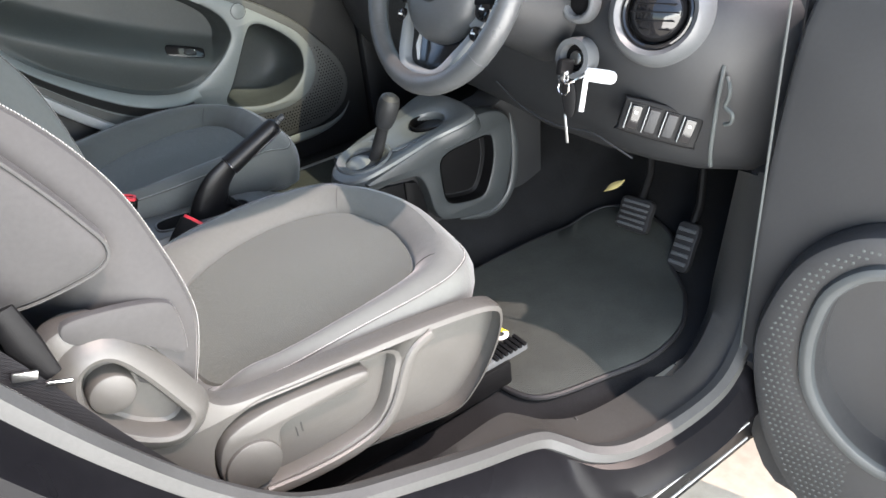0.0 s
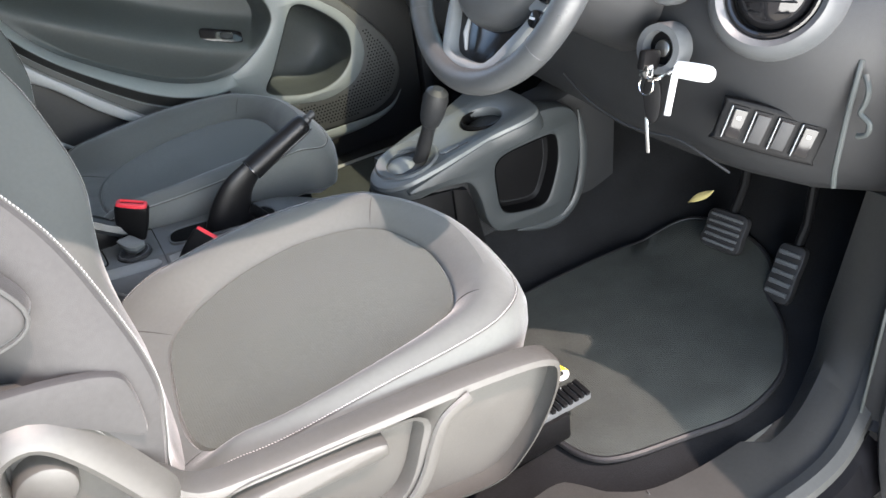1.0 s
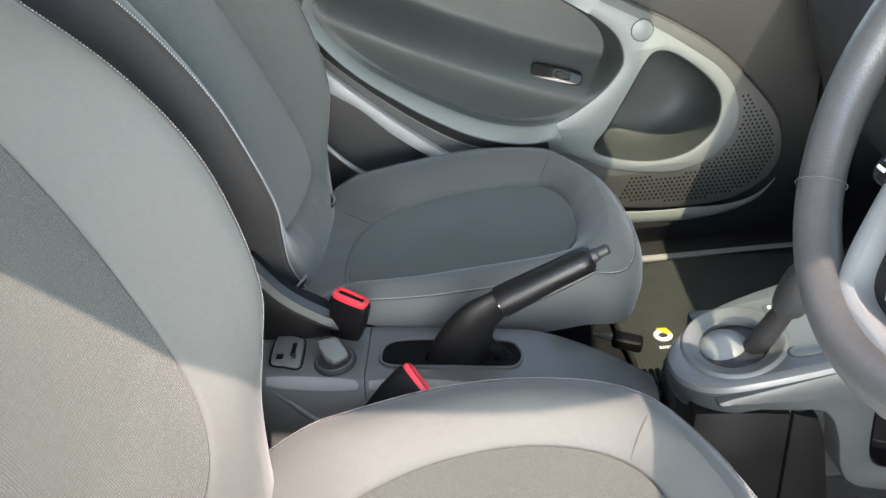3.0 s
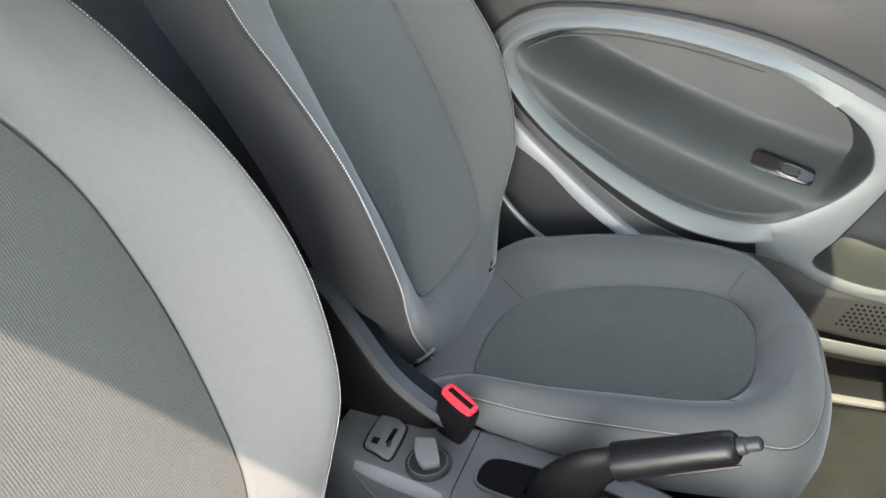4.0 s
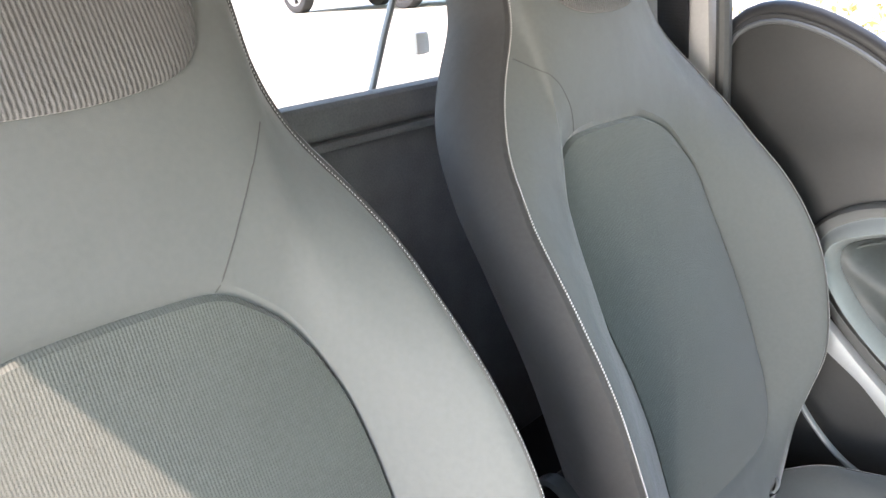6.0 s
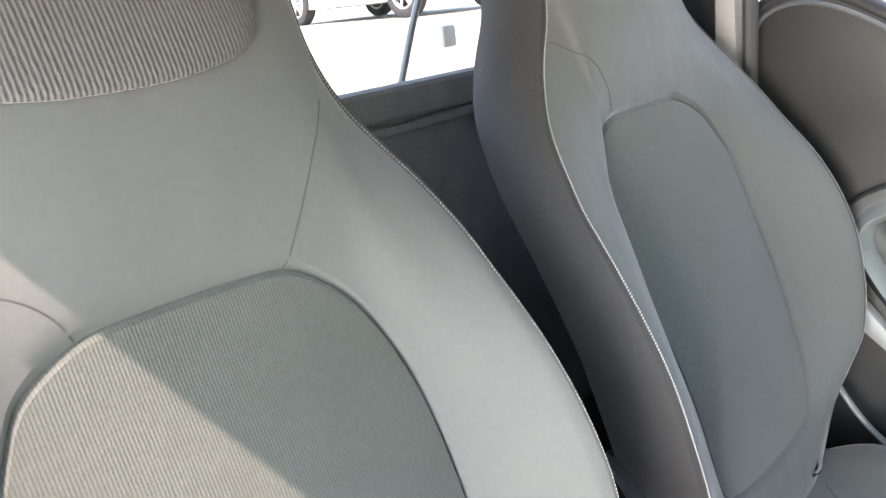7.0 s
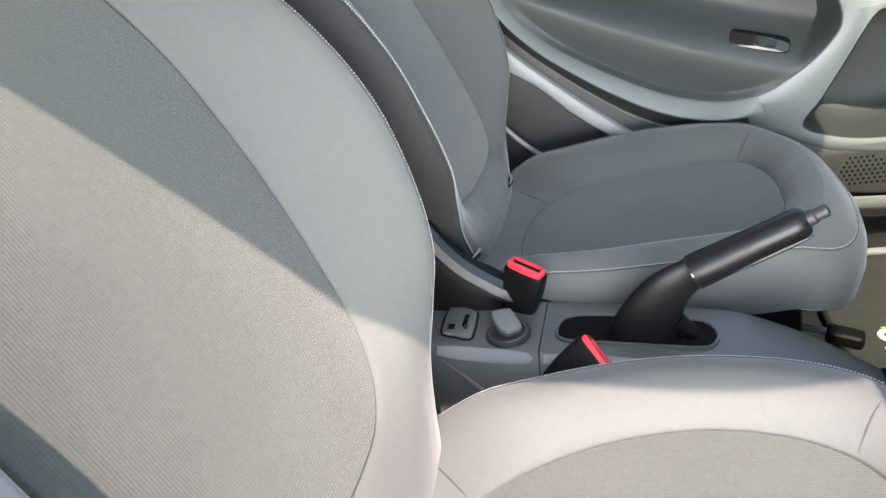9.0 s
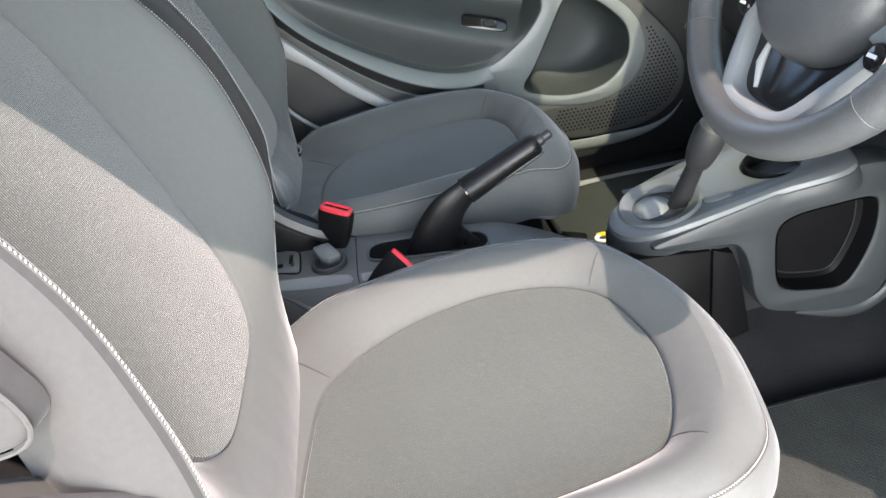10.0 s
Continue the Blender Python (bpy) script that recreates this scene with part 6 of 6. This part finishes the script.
sw = part("window_switch_plate", slab([(p.x, p.y) for p in smooth_loop([(-0.046, -0.013, 0), (0, -0.016, 0), (0.046, -0.013, 0), (0.051, 0, 0), (0.046, 0.014, 0), (0, 0.017, 0), (-0.046, 0.016, 0), (-0.051, 0, 0)], 40)], [], 0.006, 0.002, axes((0.0387, 1.014, 0.7424), (1, 0, -0.32), (0.2, 0.6, 0.75), (0.1, -0.75, 0.62))), "gloss_black", door, "gloss black switch plate")
part("window_switch", rbox((0.030, 0.014, 0.006), 0.002, axes((0.0505, 1.008, 0.7424), (1, 0, -0.32), (0.2, 0.6, 0.75), (0.1, -0.75, 0.62))), "plastic", sw)
part("switch_rim", tube([axes((0.0505, 1.0052, 0.7444), (1, 0, -0.32), (0.2, 0.6, 0.75), (0.1, -0.75, 0.62)) @ Vector((0.0165 * math.cos(a), 0.0075 * math.sin(a), 0)) for a in [2 * math.pi * i / 28 for i in range(28)]], 0.0008, 5, True), "chrome", sw, "thin bright switch rim")
holes = []
for i in range(36):
    for j in range(34):
        x, z = 0.16 + 0.0092 * i + (0.0046 if j % 2 else 0), 0.44 + 0.0085 * j
        if z - 0.44 < (x - 0.16) * 1.6 + 0.05 and z < 0.72:
            holes.append((x, z))


def inside(pt, loop):
    hit, n = False, len(loop)
    for k in range(n):
        (x1, y1), (x2, y2) = loop[k], loop[(k + 1) % n]
        if (y1 > pt[1]) != (y2 > pt[1]) and pt[0] < (x2 - x1) * (pt[1] - y1) / (y2 - y1) + x1:
            hit = not hit
    return hit


safe_out, safe_in = offset_loop(skirt_loop, 0.022), offset_loop(trim_loop, -0.008)
dots = [disc(0.0025, 0.0016, 0.0006, D @ Matrix.Translation((x, z, -0.0008)), 6) for x, z in holes if inside((x, z), safe_out) and not inside((x, z), safe_in)]
part("speaker_holes", join(*dots), "plastic_black", door, "perforated speaker dots", kind="stuff")
farsill = thing("far_sill", (0.1, 0.98, 0.31), "dark sill with bright scuff strip under the passenger door", "sill", kind="structure")
part("sill_body", rbox((1.30, 0.14, 0.14), 0.02, pose(-0.02, 1.02, 0.27), 2), "plastic", farsill)
part("scuff_strip", rbox((1.10, 0.018, 0.008), 0.003, pose(0.0, 0.955, 0.336), 2), "silver", farsill, "bright metal scuff strip")

# ---- open driver's door ----
od = thing("driver_door", (0.55, -0.42, 0.30), "open driver's door with perforated speaker trim and grey pocket rim", "car door")
OU = Vector((0.30, -0.954, 0)).normalized()
OM = axes((0.43, -0.45, 0), OU, (0, 0, 1), Vector((-0.954, -0.30, 0)))
od_panel = [(p.x, p.y) for p in smooth_loop([(-0.02, 0.50, 0), (0.0, 0.30, 0), (0.04, 0.17, 0), (0.12, 0.10, 0), (0.5, 0.09, 0), (0.95, 0.14, 0), (0.98, 0.6, 0), (0.98, 1.02, 0), (0.5, 1.03, 0), (0.10, 1.02, 0), (0.02, 1.0, 0), (-0.01, 0.8, 0)], 90)]
part("door_panel", slab(od_panel, [], 0.05, 0.015, OM @ Matrix.Translation((0, 0, -0.055))), "plastic", od, "dark door panel")
od_skirt = [(p.x, p.y) for p in smooth_loop([(0.012, 0.46, 0), (0.03, 0.555, 0), (0.06, 0.625, 0), (0.105, 0.672, 0), (0.155, 0.695, 0), (0.24, 0.70, 0), (0.33, 0.66, 0), (0.38, 0.55, 0), (0.38, 0.35, 0), (0.33, 0.20, 0), (0.24, 0.13, 0), (0.15, 0.125, 0), (0.10, 0.17, 0), (0.055, 0.25, 0), (0.025, 0.35, 0)], 110)]
od_rim = [(p.x, p.y) for p in smooth_loop([(0.083, 0.46, 0), (0.085, 0.54, 0), (0.105, 0.605, 0), (0.16, 0.652, 0), (0.25, 0.65, 0), (0.31, 0.58, 0), (0.32, 0.45, 0), (0.30, 0.34, 0), (0.25, 0.275, 0), (0.195, 0.285, 0), (0.14, 0.33, 0), (0.10, 0.39, 0)], 90)]
od_hole = offset_loop(od_rim, 0.024)
part("speaker_trim", slab(od_skirt, [od_hole], 0.04, 0.018, OM), "plastic", od, "dark grey perforated trim")
part("pocket_rim", slab(od_rim, [od_hole], 0.052, 0.010, OM), "console", od, "satin grey pocket rim")
part("pocket_bowl", moved(loft([[(0.20 + (p[0] - 0.20) * s, 0.46 + (p[1] - 0.46) * s, z) for p in od_hole] for s, z in ((1, 0.04), (0.99, 0.01), (0.95, -0.004), (0.6, -0.004))], False, True), OM), "plastic", od, "smooth grey storage pocket")
dots = []
so, si = offset_loop(od_skirt, 0.02), offset_loop(od_rim, -0.008)
for i in range(32):
    for j in range(50):
        x, z = 0.01 + 0.0095 * i + (0.004 if j % 2 else 0), 0.15 + 0.0115 * j
        if x < 0.19 and inside((x, z), so) and not inside((x, z), si):
            dots.append(disc(0.0024, 0.0015, 0.0005, OM @ Matrix.Translation((x, z, 0.0395)), 6))
part("speaker_holes", join(*dots), "recess", od, "grey perforation dots", kind="stuff")
part("door_edge_seal", tube([OM @ Vector((-0.012, z, 0.0)) for z in (0.25, 0.5, 0.8, 1.0)], 0.0022, 8), "recess", od, "thin door edge")
part("door_hinge", rbox((0.09, 0.05, 0.035), 0.006, pose(0.465, -0.432, 0.33, 0, 0, -30)), "steel", od, "bare metal hinge")
part("door_check", tube([(0.40, -0.425, 0.36), (0.46, -0.45, 0.345), (0.50, -0.48, 0.34)], 0.006, 8), "steel", od)

# unseen roll added to the door towards its lock end, to shade sill and mat
roll = []
for i in range(15):
    a = 0.14 + 0.058 * i
    k = min(1.0, i / 5)
    h = 0.15 * k * k * (3 - 2 * k)
    roll.append([OM @ Vector(p) for p in ((a, 0.78, -0.01), (a, 0.86, h * 0.6), (a, 0.94, h), (a, 0.99, h * 1.04), (a, 1.03, h * 0.9), (a, 1.035, h * 0.4), (a, 1.03, -0.01))])
part("shade_roll", loft(roll, True, True), "plastic", od, "unseen roll added to the door top to cast shade")

# front jamb and side walls of the footwell
jamb = thing("front_jamb", (0.7, -0.40, 0.2), "black painted door jamb and wing ahead of the door", "body panel", kind="structure")
part("wing_panel", rbox((0.66, 0.055, 0.80), 0.02, pose(0.80, -0.455, 0.59), 3), "paint", jamb)
part("footwell_side", rbox((0.40, 0.03, 0.85), 0.01, pose(0.74, -0.358, 0.58), 2), "carpet", jamb, "dark carpeted footwell side")
far_jamb = thing("far_footwell_side", (0.74, 1.0, 0.2), "dark footwell side beyond the passenger door", "panel", kind="structure")
part("side_panel", rbox((0.42, 0.04, 0.86), 0.012, pose(0.76, 1.0, 0.62), 2), "plastic", far_jamb)
part("front_post", rbox((0.10, 0.10, 0.72), 0.02, pose(0.60, 1.03, 0.66), 2), "plastic", far_jamb)

# ---- outside ----
wiper = thing("rear_window", (-0.98, 0.345, 1.20), "rear window with a thin grey wiper arm", "window", kind="structure")
part("window_frame", slab([(-0.36, 1.16), (1.05, 1.16), (0.98, 1.49), (-0.29, 1.49)], [[(-0.30, 1.19), (-0.24, 1.455), (0.93, 1.455), (0.99, 1.19)]], 0.03, 0.01, axes((-1.0, 0, 0), (0, 1, 0), (0, 0, 1), (1, 0, 0))), "plastic", wiper)
pane = part("pane", ([(-0.985, -0.30, 1.19), (-0.985, 0.99, 1.19), (-0.985, 0.93, 1.455), (-0.985, -0.24, 1.455)], [(0, 1, 2, 3)]), "glass", wiper, flat=True)
pane.visible_shadow = False
part("wiper_arm", tube([(-0.99, 0.595, 1.18), (-0.99, 0.640, 1.28), (-0.99, 0.72, 1.44)], 0.006, 8), "silver_dark", wiper)
part("window_catch", rbox((0.02, 0.03, 0.035), 0.006, pose(-0.975, 0.70, 1.262)), "white", wiper, "small white plastic catch")
part("ground", grid([-400, -200, -100, -50, -25, -15] + [-10 + 0.5 * i for i in range(21)] + [10, 25, 50, 100, 200, 400], [-400, -200, -100] + [-60 + 4 * i for i in range(31)] + [100, 200, 400], lambda x, y: 1.05 * smooth(2.5, 6.5, -x)), "concrete", label="pale concrete yard", category="ground", kind="structure")

# parked car seen through the rear window, and a dry hedge beyond the passenger side


def build_parked_car(base, label):
    car = thing("parked_car", base, label, "car")
    bx, by, bz = base
    m = Matrix.Translation(base)
    side = [(-1.85, 0.30), (-1.90, 0.55), (-1.84, 0.80), (-1.70, 0.92), (-1.20, 0.98), (-0.65, 1.40), (0.35, 1.46), (0.95, 1.05), (1.70, 0.92), (1.88, 0.72), (1.90, 0.40), (1.80, 0.24), (0.0, 0.20), (-1.7, 0.22)]
    loop = smooth_loop([(a, b, 0) for a, b in side], 90)
    rings = []
    for y, s in ((-0.85, 0.96), (-0.82, 0.985), (-0.70, 1.0), (0.70, 1.0), (0.82, 0.985), (0.85, 0.96)):
        rings.append([(p.x * s, y * (1 - 0.16 * max(0, p.y - 0.9) / 0.5), 0.7 + (p.y - 0.7) * s) for p in loop])
    part("body", moved(loft(rings, True, True), m), "body_grey", car)
    for sy in (-1, 1):
        glass_loop = smooth_loop([(a, b, 0) for a, b in [(-1.0, 1.0), (-0.62, 1.32), (0.28, 1.37), (0.75, 1.03)]], 40)
        part("side_window", slab([(p.x, p.y) for p in glass_loop], [], 0.02, 0.004, m @ axes((0, sy * 0.80, 0), (1, 0, 0), (0, 0, 1), (0, sy, 0))), "gloss_black", car, "dark side glass")
        for x in (-1.22, 1.22):
            wm = m @ axes((x, sy * 0.72, 0.32), (1, 0, 0), (0, 0, 1), (0, sy, 0))
            w = part("wheel", slab(ring_loop(0.32, 40), [ring_loop(0.215, 40)], 0.17, 0.03, wm), "tyre", car, "black tyre on alloy rim")
            part("rim", slab(ring_loop(0.215, 40), [ring_loop(0.19, 40)], 0.165, 0.01, wm), "silver", w, "silver alloy rim")
            part("brake_disc", disc(0.185, 0.10, 0.004, wm, 32), "plastic_black", w)
            for k in range(7):
                part("spoke", rbox((0.165, 0.036, 0.02), 0.006, wm @ Matrix.Rotation(2 * math.pi * k / 7, 4, "Z") @ Matrix.Translation((0.11, 0, 0.15))), "silver", w)
            part("hub_cap", disc(0.04, 0.165, 0.004, wm, 20), "silver", w)
    return car


build_parked_car((-8.72, 7.35, 1.05), "grey parked car with alloy wheels on the yard")

import random
rng = random.Random(5)
leaves = []
for i in range(2600):
    x = rng.uniform(-4.2, 0.8)
    up = rng.random() ** 0.7
    y = 7.0 + rng.gauss(0, 0.30) * (1 - 0.5 * up) + 0.15 * math.sin(3 * x)
    z = up * (0.95 + 0.12 * math.sin(2.3 * x) + 0.08 * math.sin(7 * x + 1))
    m = pose(x, y, z, rng.uniform(-70, 70), rng.uniform(-70, 70), rng.uniform(0, 360))
    w = rng.uniform(0.025, 0.05)
    leaves.append(moved(([Vector((-w, 0, 0)), Vector((0, -w * 0.45, 0.006)), Vector((w, 0, 0)), Vector((0, w * 0.45, 0.006))], [(0, 1, 2), (0, 2, 3)]), m))
part("hedge", join(*leaves), "dry_hedge", label="low dry yellow-green hedge beyond the car", category="hedge", kind="stuff", flat=True)
